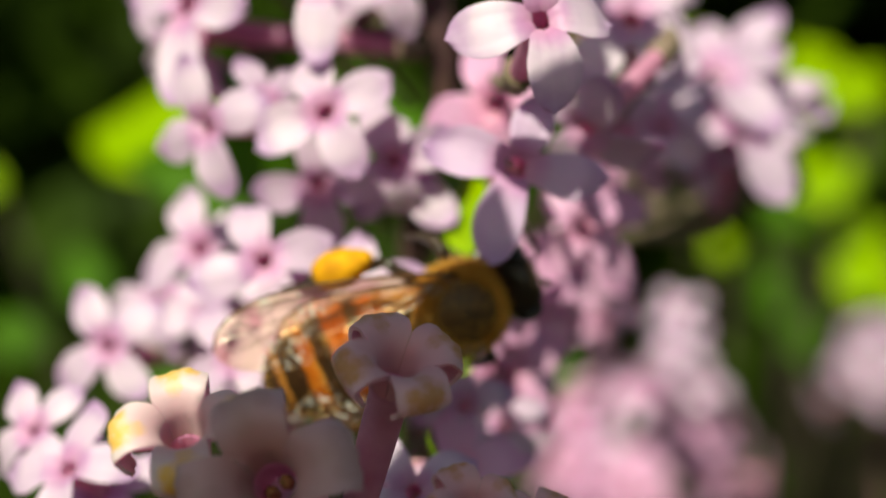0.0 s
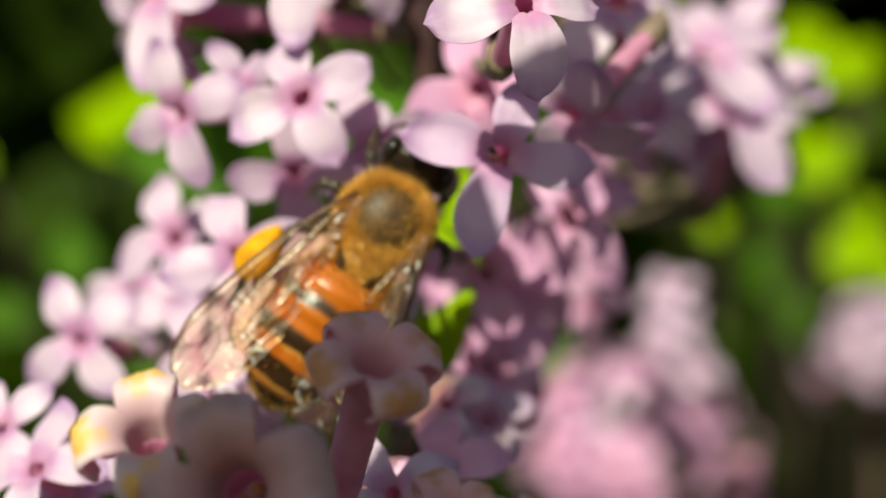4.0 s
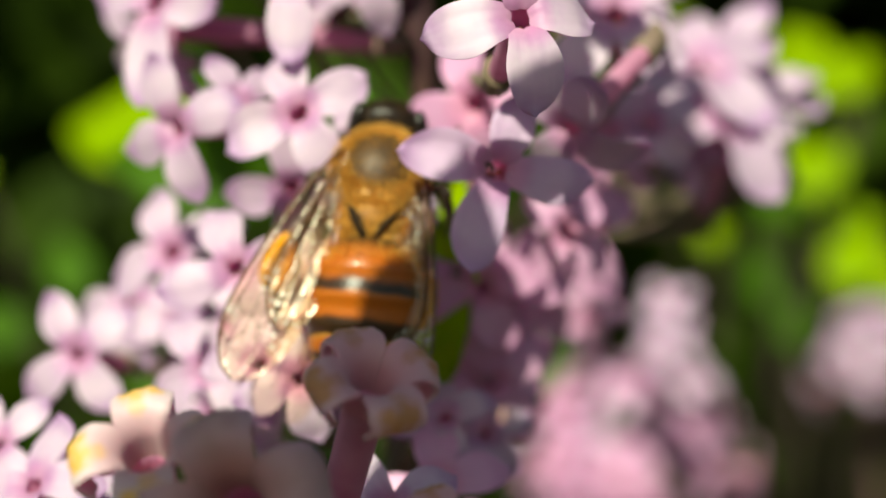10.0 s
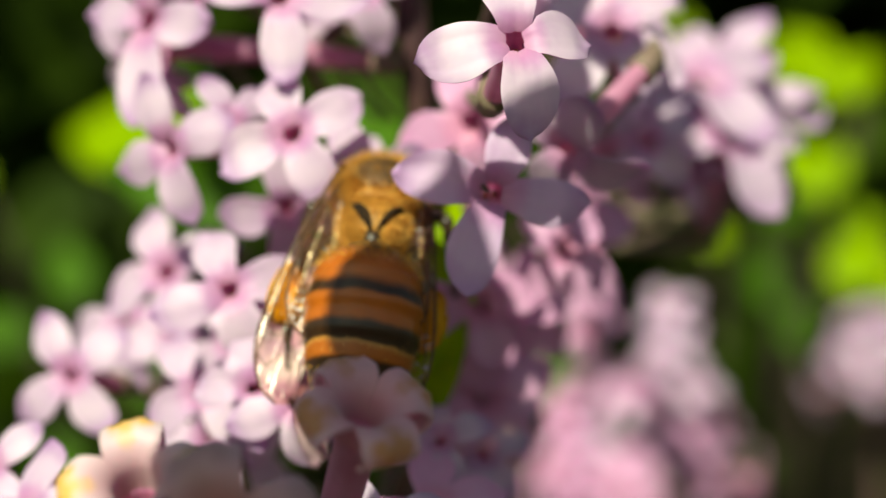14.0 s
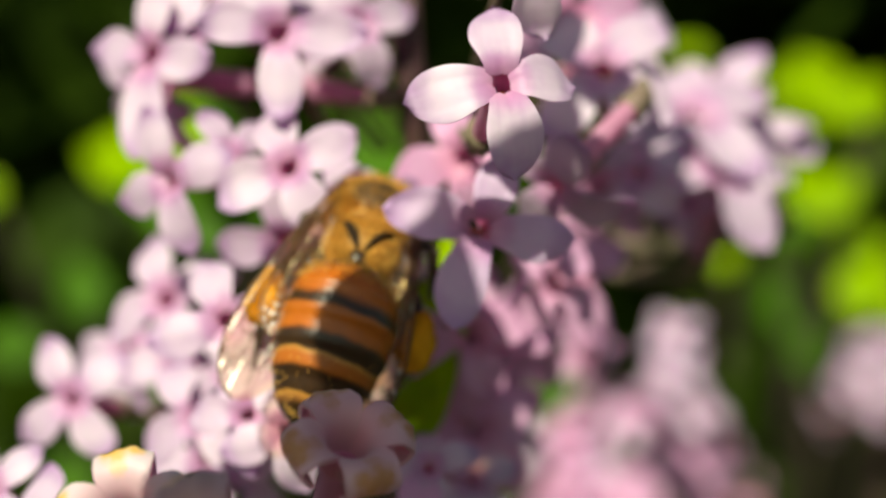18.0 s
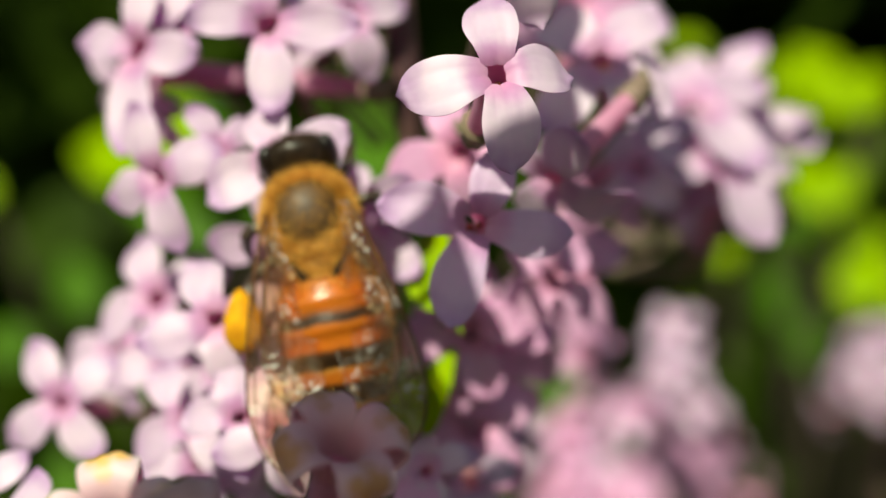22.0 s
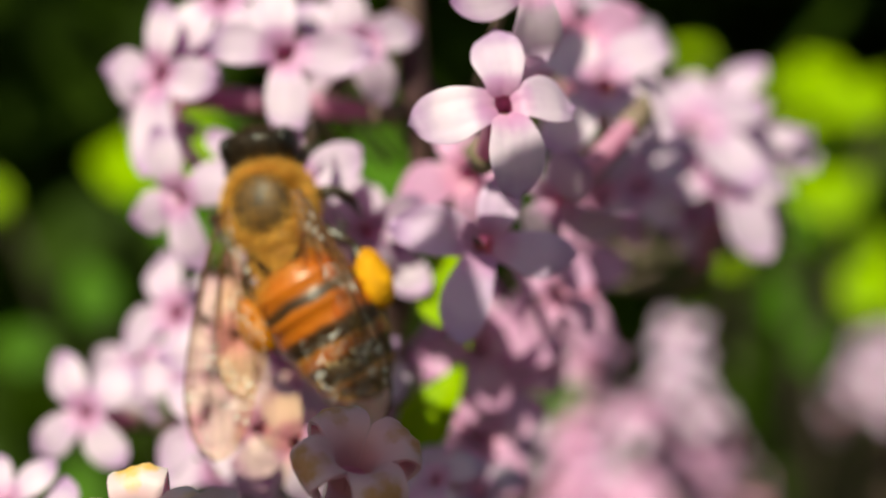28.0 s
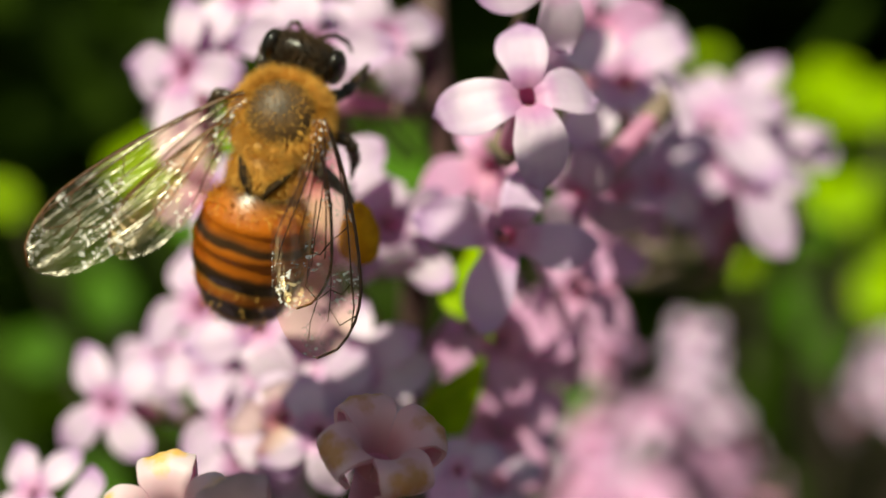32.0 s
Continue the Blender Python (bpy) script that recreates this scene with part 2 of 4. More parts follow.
def lobe_mesh(mat, curl, seed):
    """A quarter of a funnel-shaped flower whose lobe rolls back over its end."""
    rnd = random.Random(seed)
    rows, cols, thick = 25, 11, 0.15
    length, r, z, pts, uvs = 3.9, 0.50, -1.35, [], []
    ph = [rnd.uniform(0, 6) for _ in range(4)]
    for i in range(rows):
        d = length * i / (rows - 1)
        ang = 82 if d < 0.8 else 82 - 54 * (d - 0.8) / 0.8 if d < 1.6 else 28 - (28 + curl) * min(1, (d - 1.6) / 1.5) ** 1.2
        if i:
            r += length / (rows - 1) * math.cos(radians(ang))
            z += length / (rows - 1) * math.sin(radians(ang))
        s = max(0, (d - 1.35) / (length - 1.35))
        w = min(0.70 * r, 0.70 + 0.14 * math.sin(math.pi * min(1, s * 1.15)))
        w *= 1 if s < 0.80 else 1 - 0.30 * ((s - 0.80) / 0.20) ** 2
        fan = math.asin(min(0.705, w / r))
        for j in range(cols):
            q = 2 * j / (cols - 1) - 1
            wave = s * (0.08 * math.sin(5 * q + ph[0]) + 0.06 * math.sin(11 * q + 4 * s + ph[1])) + 0.10 * s * abs(q) ** 3 * math.sin(17 * s + ph[3])
            ridge = 0.07 * s * math.cos(q * 3.0 + ph[2] * 0.1)
            rough = 1 + s * 0.05 * math.sin(9 * s + ph[3] + (2 if q > 0 else 0)) * abs(q)
            a = fan * q * rough
            uvs.append((q * 1.25, (s - 0.42) * 2.4))
            pts.append(Vector(((r + wave * 0.6) * math.cos(a), r * math.sin(a), z + wave + ridge - 0.10 * s * q * q)))
    low = []
    for i in range(rows):
        for j in range(cols):
            u = pts[min(i + 1, rows - 1) * cols + j] - pts[max(i - 1, 0) * cols + j]
            v = pts[i * cols + min(j + 1, cols - 1)] - pts[i * cols + max(j - 1, 0)]
            low.append(pts[i * cols + j] - u.cross(v).normalized() * thick)
    n = rows * cols
    faces = grid_faces(rows, cols) + [tuple(reversed(f)) for f in grid_faces(rows, cols, n)]
    rim = [i * cols + cols - 1 for i in range(rows)] + [(rows - 1) * cols + j for j in range(cols - 2, -1, -1)] + [i * cols for i in range(rows - 2, -1, -1)]
    edge = [pts[i] for i in rim] + [low[i] for i in rim]
    k = len(rim)
    for a in range(k - 1):
        faces.append((2 * n + a + 1, 2 * n + a, 2 * n + a + k, 2 * n + a + 1 + k))
    me = mesh_of("petal", [p * MM for p in pts + low + edge], faces, mat)
    layer = me.uv_layers.new(name="UVMap")
    for loop in me.loops:
        layer.data[loop.index].uv = uvs[loop.vertex_index] if loop.vertex_index < n else (3, 3)
    return me


def petal_set(mat, kind):
    rnd = random.Random(kind)
    out = []
    for k in range(7):
        if kind == "open":
            a = (4.0, rnd.uniform(2.45, 3.0), 54, rnd.uniform(6, 44), rnd.uniform(-0.10, 0.14), rnd.uniform(-10, 40), rnd.uniform(-0.25, 0.25), rnd.uniform(0.55, 0.75))
        else:
            a = (4.1, 2.25, 54, rnd.uniform(0, 14), rnd.uniform(-0.06, 0.10), rnd.uniform(0, 25), rnd.uniform(-0.15, 0.15), 0.68)
        out.append(petal_mesh("petal", mat, *a, k + len(kind)))
    return out


PETALS = {"open": petal_set(PETAL, "open"), "narrow": petal_set(PETAL, "narrow"), "pink": petal_set(PETAL_PINK, "open"), "lilac": petal_set(PETAL_SHADED_LILAC, "narrow"),
          "old_shaded": [lobe_mesh(PETAL_OLD_SHADED, c, c) for c in (104, 112, 120)],
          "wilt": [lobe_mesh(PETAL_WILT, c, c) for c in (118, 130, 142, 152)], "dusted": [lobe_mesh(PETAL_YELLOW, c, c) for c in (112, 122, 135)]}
TUBES = {}


def tube_mesh(length, flared):
    if (length, flared) not in TUBES:
        zs = [(-0.34, 0.74), (-0.45, 0.74), (-0.7, 0.70), (-1.6, 0.62), (-0.55 * length, 0.58), (-0.85 * length, 0.52), (-length, 0.60)]
        if flared:
            zs[:3] = [(-1.30, 0.64), (-1.4, 0.68), (-1.5, 0.68)]
        v1, f1 = sweep([(0, 0, z * MM) for z, r in zs], [r * MM for z, r in zs], 12, False)
        inner = [(-0.34, 0.74), (-0.45, 0.66), (-0.8, 0.54), (-1.5, 0.46), (-2.6, 0.40)]
        if flared:
            inner[:3] = [(-1.30, 0.62), (-1.35, 0.52), (-1.45, 0.48)]
        v2, f2 = sweep([(0, 0, z * MM) for z, r in inner], [r * MM for z, r in inner], 12, False)
        me = mesh_of("tube", *joined((v1, f1), (v2, [tuple(reversed(f)) for f in f2])), TUBE)
        me.materials.append(THROAT_PINK)
        for k, poly in enumerate(me.polygons):
            poly.material_index = int(k >= len(f1))
        TUBES[length, flared] = me
    return TUBES[length, flared]


def anther_mesh():
    vs, fs = [], []
    for a in (0.4, 3.5):
        v, f = sweep([(0.2 * MM * math.cos(a), 0.2 * MM * math.sin(a), z * MM) for z in (-2.5, -2.1, -1.7, -1.4)], [0.05 * MM, 0.17 * MM, 0.17 * MM, 0.04 * MM], 6)
        vs, fs = joined((vs, fs), (v, f))
    return mesh_of("anther", vs, fs, ANTHER)


ANTHERS = anther_mesh()
flower_count = [0]


def lilac_flower(panicle, x, y, z, az, el, roll, size=1.0, kind="open", tube=7.0, join=None, lobes=(1, 1, 1, 1)):
    """A four-lobed flower on its tube and stalk; x, y, z in millimetres round the panicle's middle, az and el say which way it faces."""
    flower_count[0] += 1
    rnd = random.Random(flower_count[0])
    ca, sa, ce, se = math.cos(radians(az)), math.sin(radians(az)), math.cos(radians(el)), math.sin(radians(el))
    n = Vector((sa * ce, -ca * ce, se))
    side = Vector((ca, sa, 0))
    turn = Matrix((side, n.cross(side), n)).transposed().to_4x4()
    m = Matrix.Translation(Vector((x, y, z)) * MM) @ turn @ Matrix.Rotation(radians(roll), 4, "Z") @ Matrix.Scale(size, 4)
    end = m @ Vector((0, 0, -tube * MM))
    if join is None:
        join = (x * 0.55 - 0.5, max(y + 15, 6), z - 5)
    goal = m.inverted() @ (Vector(join) * MM)
    cv, cf = sweep([(0, 0, -k * MM) for k in (tube - 1.4, tube - 0.9, tube, tube + 0.5)], [k * MM for k in (0.85, 0.72, 0.66, 0.25)], 8)
    start = Vector((0, 0, -(tube + 0.3) * MM))
    sv, sf = sweep(bent(start, goal, (0, 0, -0.1 * (goal - start).length), 7), [0.30 * MM] * 7, 6)
    me = mesh_of("flower", *joined((cv, cf), (sv, sf)), CALYX)
    ob = part("flower", me, panicle, m=m)
    part("tube", tube_mesh(tube, kind in ("wilt", "old_shaded", "dusted")), ob)
    part("anther", ANTHERS, ob)
    for k in range(4):
        tilt = Matrix.Rotation(radians(90 * k + rnd.uniform(-7, 7)), 4, "Z") @ Matrix.Rotation(radians(rnd.uniform(-8, 8)), 4, "Y")
        part("petal", rnd.choice(PETALS[kind]), ob, m=(tilt if kind not in ("wilt", "old_shaded", "dusted") else Matrix.Rotation(radians(90 * k), 4, "Z")) @ Matrix.Diagonal((lobes[k], 0.5 + 0.5 * lobes[k], 1, 1)))
    return ob


def panicle_at(name, x, y, z, label):
    ob = tagged(new(name), label, "flower cluster")
    ob.matrix_basis = pose(x, y, z)
    return ob


# ---- ground and shrub ----
def leaf_mesh(name, mat, length, width, seed, bend=1.0):
    rnd = random.Random(seed)
    rows, cols, verts = 12, 7, []
    bow, fold = bend * rnd.uniform(0.1, 0.35), bend * rnd.uniform(0.1, 0.35)
    for i in range(rows):
        s = i / (rows - 1)
        w = width * 0.5 * (math.sin(math.pi * min(1, s ** 0.62)) * 0.94 + 0.02 * (1 - s))
        for j in range(cols):
            q = 2 * j / (cols - 1) - 1
            verts.append((w * q, s * length - 0.08 * length * abs(q) * (1 - s), length * (-bow * s * s) + abs(q) * w * fold + 0.02 * length * math.sin(9 * s + 4 * q * q)))
    n = len(verts)
    verts += [(a, b, c - 0.0004) for a, b, c in verts]
    faces = grid_faces(rows, cols) + [tuple(reversed(f)) for f in grid_faces(rows, cols, n)]
    pv, pf = sweep([(0, -0.3 * length, -0.03 * length), (0, -0.12 * length, 0), (0, 0.02 * length, 0)], [0.0008] * 3, 5)
    return mesh_of(name, *joined((verts, faces), (pv, pf)), mat)


ground = new("ground", bpy.data.meshes.new("ground"))
bm = bmesh.new()
bmesh.ops.create_grid(bm, x_segments=120, y_segments=120, size=1.0)
for v in bm.verts:
    far = max(abs(v.co.x), abs(v.co.y))
    v.co.x, v.co.y = v.co.x * (3 + 900 * far ** 6), v.co.y * (3 + 900 * far ** 6)
    v.co.z = 0.03 * noise.noise(v.co * 1.5)
bm.to_mesh(ground.data)
bm.free()
ground.data.materials.append(EARTH)
tagged(ground, "dark soil with leaf litter under the shrub", "ground", kind="structure")

LEAVES = [leaf_mesh("leaf", LEAF, 0.050, 0.034, k) for k in range(4)]
FLAT_LEAF = leaf_mesh("leaf", LEAF, 0.050, 0.034, 5, 0.12)
LIT_LEAVES = [leaf_mesh("leaf", LEAF_LIT, 0.042, 0.027, k + 9) for k in range(4)]

shrub = tagged(new("lilac_shrub"), "leafy lilac shrub with shade-toned inner foliage and sun-toned yellow-green leaves", "shrub")


def twig(points, r0, r1, name="branch"):
    n = len(points)
    v, f = sweep(points, [r0 + (r1 - r0) * i / (n - 1) for i in range(n)], 8)
    return part(name, mesh_of(name, v, f, BARK), shrub)


for bx, by, lean in ((-0.30, 0.50, -0.25), (0.02, 0.62, 0.15), (0.48, 0.56, 0.35), (-0.50, 0.60, -0.45)):
    pts = [Vector((bx + lean * (k / 9) ** 2 + 0.02 * math.sin(k * 1.7 + bx * 9), by - 0.10 * (k / 9) ** 2, -0.02 + 1.75 * k / 9)) for k in range(10)]
    twig(pts, 0.022, 0.006)


def lilac_leaf(x, y, z, face_az, face_el, spin, size=1.0, lit=True, me=None):
    """A leaf whose middle is at x, y, z (millimetres from the cluster); its upper side faces az, el."""
    ca, sa, ce, se = math.cos(radians(face_az)), math.sin(radians(face_az)), math.cos(radians(face_el)), math.sin(radians(face_el))
    n = Vector((sa * ce, -ca * ce, se))
    side = Vector((ca, sa, 0))
    turn = Matrix((side, n.cross(side), n)).transposed().to_4x4()
    me = me or random.Random(x * 7 + z).choice(LIT_LEAVES if lit else LEAVES)
    mid = Matrix.Translation((0, -0.02, 0))
    ob = part("leaf", me, shrub, m=Matrix.Translation(Vector((x, y, 1200 + z)) * MM) @ turn @ Matrix.Rotation(radians(spin), 4, "Z") @ Matrix.Scale(size, 4) @ mid)
    if y > 60:
        p = Vector((x, y, 1200 + z)) * MM
        twig([ob.matrix_basis @ Vector((0, -0.012, -0.001)), p + Vector((0.01, 0.06, -0.05)), p + Vector((0.02, 0.18, -0.16)), p + Vector((0.02, 0.34, -0.36))], 0.0007, 0.0016, "twig")
    if lit:
        ob["label"] = "yellow-green leaf with sunlight in its colour"
    return ob


lilac_leaf(-44.5, 165.0, 18.0, -25, 35, 75, 0.62, True)
lilac_leaf(-43.0, 185.0, 16.0, -10, 20, 60, 0.36, False)
lilac_leaf(-38.7, 190.0, 22.3, 0, 30, 20, 0.30, False)
lilac_leaf(-72.9, 270.0, -3.2, 0, 25, 20, 0.30, False)
lilac_leaf(-95.0, 270.0, 17.0, 10, 35, 40, 0.30, True)
lilac_leaf(-92.4, 290.0, -15.3, 0, 20, 70, 0.30, False)
lilac_leaf(-72.9, 260.0, -41.9, 0, 20, 10, 0.34, False)
lilac_leaf(-44.6, 200.0, -20.0, 0, 20, 40, 0.22, False)
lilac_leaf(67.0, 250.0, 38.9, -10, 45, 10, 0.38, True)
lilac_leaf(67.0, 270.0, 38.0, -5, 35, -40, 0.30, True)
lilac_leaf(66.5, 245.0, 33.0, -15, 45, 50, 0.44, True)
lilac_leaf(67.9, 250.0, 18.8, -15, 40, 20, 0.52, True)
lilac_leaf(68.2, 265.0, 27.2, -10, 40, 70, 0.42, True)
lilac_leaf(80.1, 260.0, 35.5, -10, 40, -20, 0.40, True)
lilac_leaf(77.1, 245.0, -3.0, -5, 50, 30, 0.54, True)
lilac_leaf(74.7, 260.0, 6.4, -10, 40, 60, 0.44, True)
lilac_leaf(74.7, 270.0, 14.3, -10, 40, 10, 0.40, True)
lilac_leaf(67.7, 280.0, 11.3, 0, 30, 20, 0.30, False)
lilac_leaf(40.4, 230.0, 39.4, -10, 40, 60, 0.20, True)
lilac_leaf(75.3, 290.0, -15.4, 0, 20, 0, 0.26, False)
lilac_leaf(16.9, 190.0, -18.4, 0, 30, 20, 0.24, False)
lilac_leaf(73.2, 310.0, -6.4, -10, 30, 20, 0.30, False)
lilac_leaf(73.8, 235.0, 0.1, -20, 40, 0, 0.40, True)
lilac_leaf(78.8, 250.0, -9.4, -20, 40, 60, 0.40, True)
lilac_leaf(58.2, 300.0, 4.6, -20, 40, 20, 0.22, True)
lilac_leaf(51.5, 300.0, -9.2, -20, 30, 10, 0.14, True)
lilac_leaf(0.70, 1.0, 1.91, -30, 25, 30, 0.13, True)
lilac_leaf(0.13, 1.0, -4.18, -30, 25, -10, 0.12, True)

lilac_leaf(0.4, 50.0, -13.6, 0, 30, 60, 0.16, True)
lilac_leaf(-19.3, 60.0, 6.2, 0, 0, 80, 0.27, False)
lilac_leaf(-4.6, 34.0, 8.6, -10, 25, 10, 0.16, False)


def foliage(name, count, low, high, mat, size, seed, label):
    """Many small leaves in one mesh, spread through a block of the shrub."""
    rnd = np.random.RandomState(seed)
    d = rnd.normal(size=(count, 3))
    d /= np.linalg.norm(d, axis=1)[:, None]
    # a rounded, lumpy mass
    lump = 0.92 + 0.16 * np.sin(5 * d[:, :1] + 3 * d[:, 2:] + seed) * np.sin(6 * d[:, 2:] - 2 * d[:, 1:2]) + 0.10 * np.sin(11 * d[:, :1] - 9 * d[:, 2:])
    mid, half = (np.array(high) + low) / 2, (np.array(high) - low) / 2
    c = mid + half * 1.2 * d * lump * rnd.uniform(0.02, 1, (count, 1)) ** (1 / 2.6)
    d = rnd.normal(size=(count, 3))
    d /= np.linalg.norm(d, axis=1)[:, None]
    u = np.cross(d, rnd.normal(size=(count, 3)))
    u /= np.linalg.norm(u, axis=1)[:, None]
    w = np.cross(d, u)
    s = size * rnd.uniform(0.6, 1.3, (count, 1))
    out = []
    for a, b, lift in ((-0.5, 0, 0), (-0.28, 0.26, 0.06), (0.1, 0.28, 0.05), (0.5, 0, -0.1), (0.1, -0.28, 0.05), (-0.28, -0.26, 0.06)):
        out.append(c + s * (a * u + b * w + lift * d))
    verts = np.stack(out, 1).reshape(-1, 3)
    faces = [(6 * k, 6 * k + i, 6 * k + i + 1) for k in range(count) for i in (1, 2, 3, 4)]
    return tagged(part(name, mesh_of(name, verts, faces, mat, False), shrub, label), kind="stuff")


foliage("inner_foliage", 5200, (-0.75, 0.42, 0.75), (0.75, 0.75, 1.75), LEAF_SHADED, 0.060, 3, "leaves deep inside the shrub with shade put into their dark colour")
foliage("inner_foliage", 9000, (-1.6, 0.75, 0.05), (1.6, 1.25, 2.3), LEAF_SHADED, 0.085, 4, "leaves deep inside the shrub with shade put into their dark colour")
foliage("inner_foliage", 3200, (-0.5, 0.33, 0.95), (0.5, 0.55, 1.50), LEAF_SHADED, 0.05, 8, "leaves deep inside the shrub with shade put into their dark colour")
# unseen foliage added overhead to keep sun off the leaves behind
foliage("upper_foliage", 2600, (-0.62, 0.24, 1.335), (0.62, 0.60, 1.50), LEAF, 0.050, 6, "dense green leaves added out of view to shade the shrub")
foliage("upper_foliage", 2600, (-0.8, 0.20, 1.42), (0.8, 0.84, 1.78), LEAF, 0.060, 5, "dense green leaves added out of view to shade the shrub")

# unseen sprig and two leaves, added to cast shade on the foremost flowers
added_shade_sprig = [Vector(p) * MM for p in ((500, 450, 1650), (300, 150, 1560), (150, -30, 1450), (60, -75, 1340), (5, -78, 1262), (-9, -70, 1238))]
twig(added_shade_sprig, 0.0028, 0.0007)
lilac_leaf(-9.5, -63.2, 31.8, -20, 38, 127, 0.671, False, FLAT_LEAF)
added_shade_leaf = lilac_leaf(-17.6, -58.2, 38.0, -20, 38, 353, 0.20, False, FLAT_LEAF)

# unseen leaves and twig added over the hinder cluster to break up the sun
spray = random.Random(21)
twig([Vector(p) * MM for p in ((-200, 260, 1430), (-90, 110, 1350), (-40, 45, 1285), (2, 20, 1250))], 0.0022, 0.0007)
for i in range(4):
    for j in range(3):
        lilac_leaf(-30 + 11.5 * i + spray.uniform(-2.5, 2.5), 23 + spray.uniform(-5, 5), 27 + 11.5 * j + spray.uniform(-3, 3), -20 + spray.uniform(-15, 15), 38 + spray.uniform(-12, 12), spray.uniform(0, 360), 0.19 - 0.03 * j + spray.uniform(-0.03, 0.04), False)

# ---- flower clusters ----
panicle = panicle_at("lilac_panicle", 0, 0, 1.2, "pink lilac flower cluster with open pale flowers")
rachis = [Vector(p) * MM for p in ((-3, 12, 45), (-1.6, 9, 24), (-1.2, 7, 14), (-0.9, 7, 11), (-0.5, 9, 7), (-2.2, 14, 2), (-2.6, 20, -6), (-1.5, 26, -20), (0, 36, -45), (6, 70, -110), (20, 200, -300), (50, 420, -500))]
v, f = sweep(rachis, [0.7 * MM, 0.75 * MM, 0.8 * MM, 0.8 * MM, 0.8 * MM, 0.85 * MM, 0.9 * MM, 1.2 * MM, 1.5 * MM, 2.2 * MM, 4 * MM, 7 * MM], 10)
part("stem", mesh_of("stem", v, f, STALK), panicle, "dark purplish brown stem")


def side_branch(points):
    pts = [Vector(p) * MM for p in points]
    vv, ff = sweep(pts, [0.6 * MM] * len(pts), 8)
    part("side_branch", mesh_of("side_branch", vv, ff, STALK), panicle)


side_branch(((-1.6, 18, -5), (-6, 19, -4), (-12, 20, -5), (-16, 21, -7)))
side_branch(((-1.6, 11, 12), (3, 18, 10), (9, 25, 9), (16, 36, 8)))
side_branch(((-1.8, 10, 15), (-7, 14, 15), (-13, 17, 15)))
side_branch(((-1.4, 26, -20), (-3, 10, -19), (-5, -6, -18), (-6, -12, -17.5)))
side_branch(((-1.6, 18, -7), (3, 22, -8), (6, 24, -9)))
lilac_flower(panicle, 3.21, -15.0, 8.65, 8, 18, 10, 0.92, "open", 7.0, (1.5, 6, 10), (0.78, 0.82, 0.97, 0.95))
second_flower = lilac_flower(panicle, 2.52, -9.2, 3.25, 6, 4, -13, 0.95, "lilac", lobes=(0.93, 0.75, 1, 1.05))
lilac_flower(panicle, -6.50, -3.5, 11.94, 2, 8, 4, 0.92, "narrow", 7.0, None, (1.0, 0.9, 0.9, 1.0))
lilac_flower(panicle, -13.10, 1.0, 11.50, -24, 8, -4, 0.88, "narrow", 9.0, (-2, 12, 13), (1.05, 0.9, 0.8, 1.35))
lilac_flower(panicle, -12.60, 5.0, 10.80, -80, 4, 20, 1.0, "pink", 11.0, (-1, 8, 10))
lilac_flower(panicle, -3.31, 4.0, 13.22, 15, 10, 20, 0.75, "open")
lilac_flower(panicle, -6.01, -4.0, 5.99, -8, 8, 33, 0.80, "open")
lilac_flower(panicle, -11.73, -1.0, 5.47, -30, -4, 20, 0.82, "open", 8.0, (-4, 12, 8))
lilac_flower(panicle, -8.87, -1.0, 6.71, 25, 15, 35, 0.56, "open", 7.0, (-4, 12, 8))
lilac_flower(panicle, -2.96, -1.0, 3.78, 10, -10, 30, 0.72, "open", 6.0, (-1, 12, 2))
lilac_flower(panicle, -14.63, 8.0, 10.37, -30, -20, 45, 0.71, "open")
lilac_flower(panicle, -6.60, 0.0, 2.72, 0, -20, 10, 0.75, "open")
lilac_flower(panicle, -8.73, -4.0, -0.70, -5, 12, 25, 0.81, "open")
lilac_flower(panicle, -10.29, -1.0, -5.23, -5, 20, 40, 0.77, "open")
lilac_flower(panicle, -7.52, -5.0, -4.77, 10, 15, 10, 0.64, "open")
lilac_flower(panicle, -12.98, 6.0, 0.03, -20, 25, 30, 0.88, "open")
lilac_flower(panicle, -16.11, 13.0, -2.79, -15, 20, 15, 0.87, "open")
lilac_flower(panicle, -13.12, 12.0, -3.60, 0, 15, 5, 0.86, "open")
lilac_flower(panicle, -6.75, -3.0, -2.83, 10, 20, 35, 0.72, "open")
lilac_flower(panicle, -9.27, 3.0, -3.33, 0, 10, 25, 0.70, "open")
lilac_flower(panicle, -5.81, -6.0, -5.36, 5, 10, 20, 0.69, "open")
lilac_flower(panicle, -10.44, 3.0, -7.69, 0, 15, 15, 0.70, "open")
lilac_flower(panicle, -8.83, 6.0, -8.44, 0, 15, 30, 0.73, "open")
lilac_flower(panicle, -17.15, 4.0, -4.87, -20, 10, 35, 0.79, "open")
lilac_flower(panicle, -16.58, -8.0, -9.42, -30, 30, 10, 0.76, "open")
lilac_flower(panicle, -18.95, -4.0, -8.24, -25, 30, 40, 0.68, "open")
lilac_flower(panicle, -15.39, -6.0, -10.62, -10, 30, 30, 0.69, "open")
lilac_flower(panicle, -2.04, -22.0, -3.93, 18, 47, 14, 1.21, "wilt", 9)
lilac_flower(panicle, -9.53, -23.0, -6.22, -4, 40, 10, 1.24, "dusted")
lilac_flower(panicle, -6.35, -26.0, -7.76, -6, 14, 18, 1.50, "old_shaded")
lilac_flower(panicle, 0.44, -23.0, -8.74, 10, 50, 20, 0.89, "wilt")
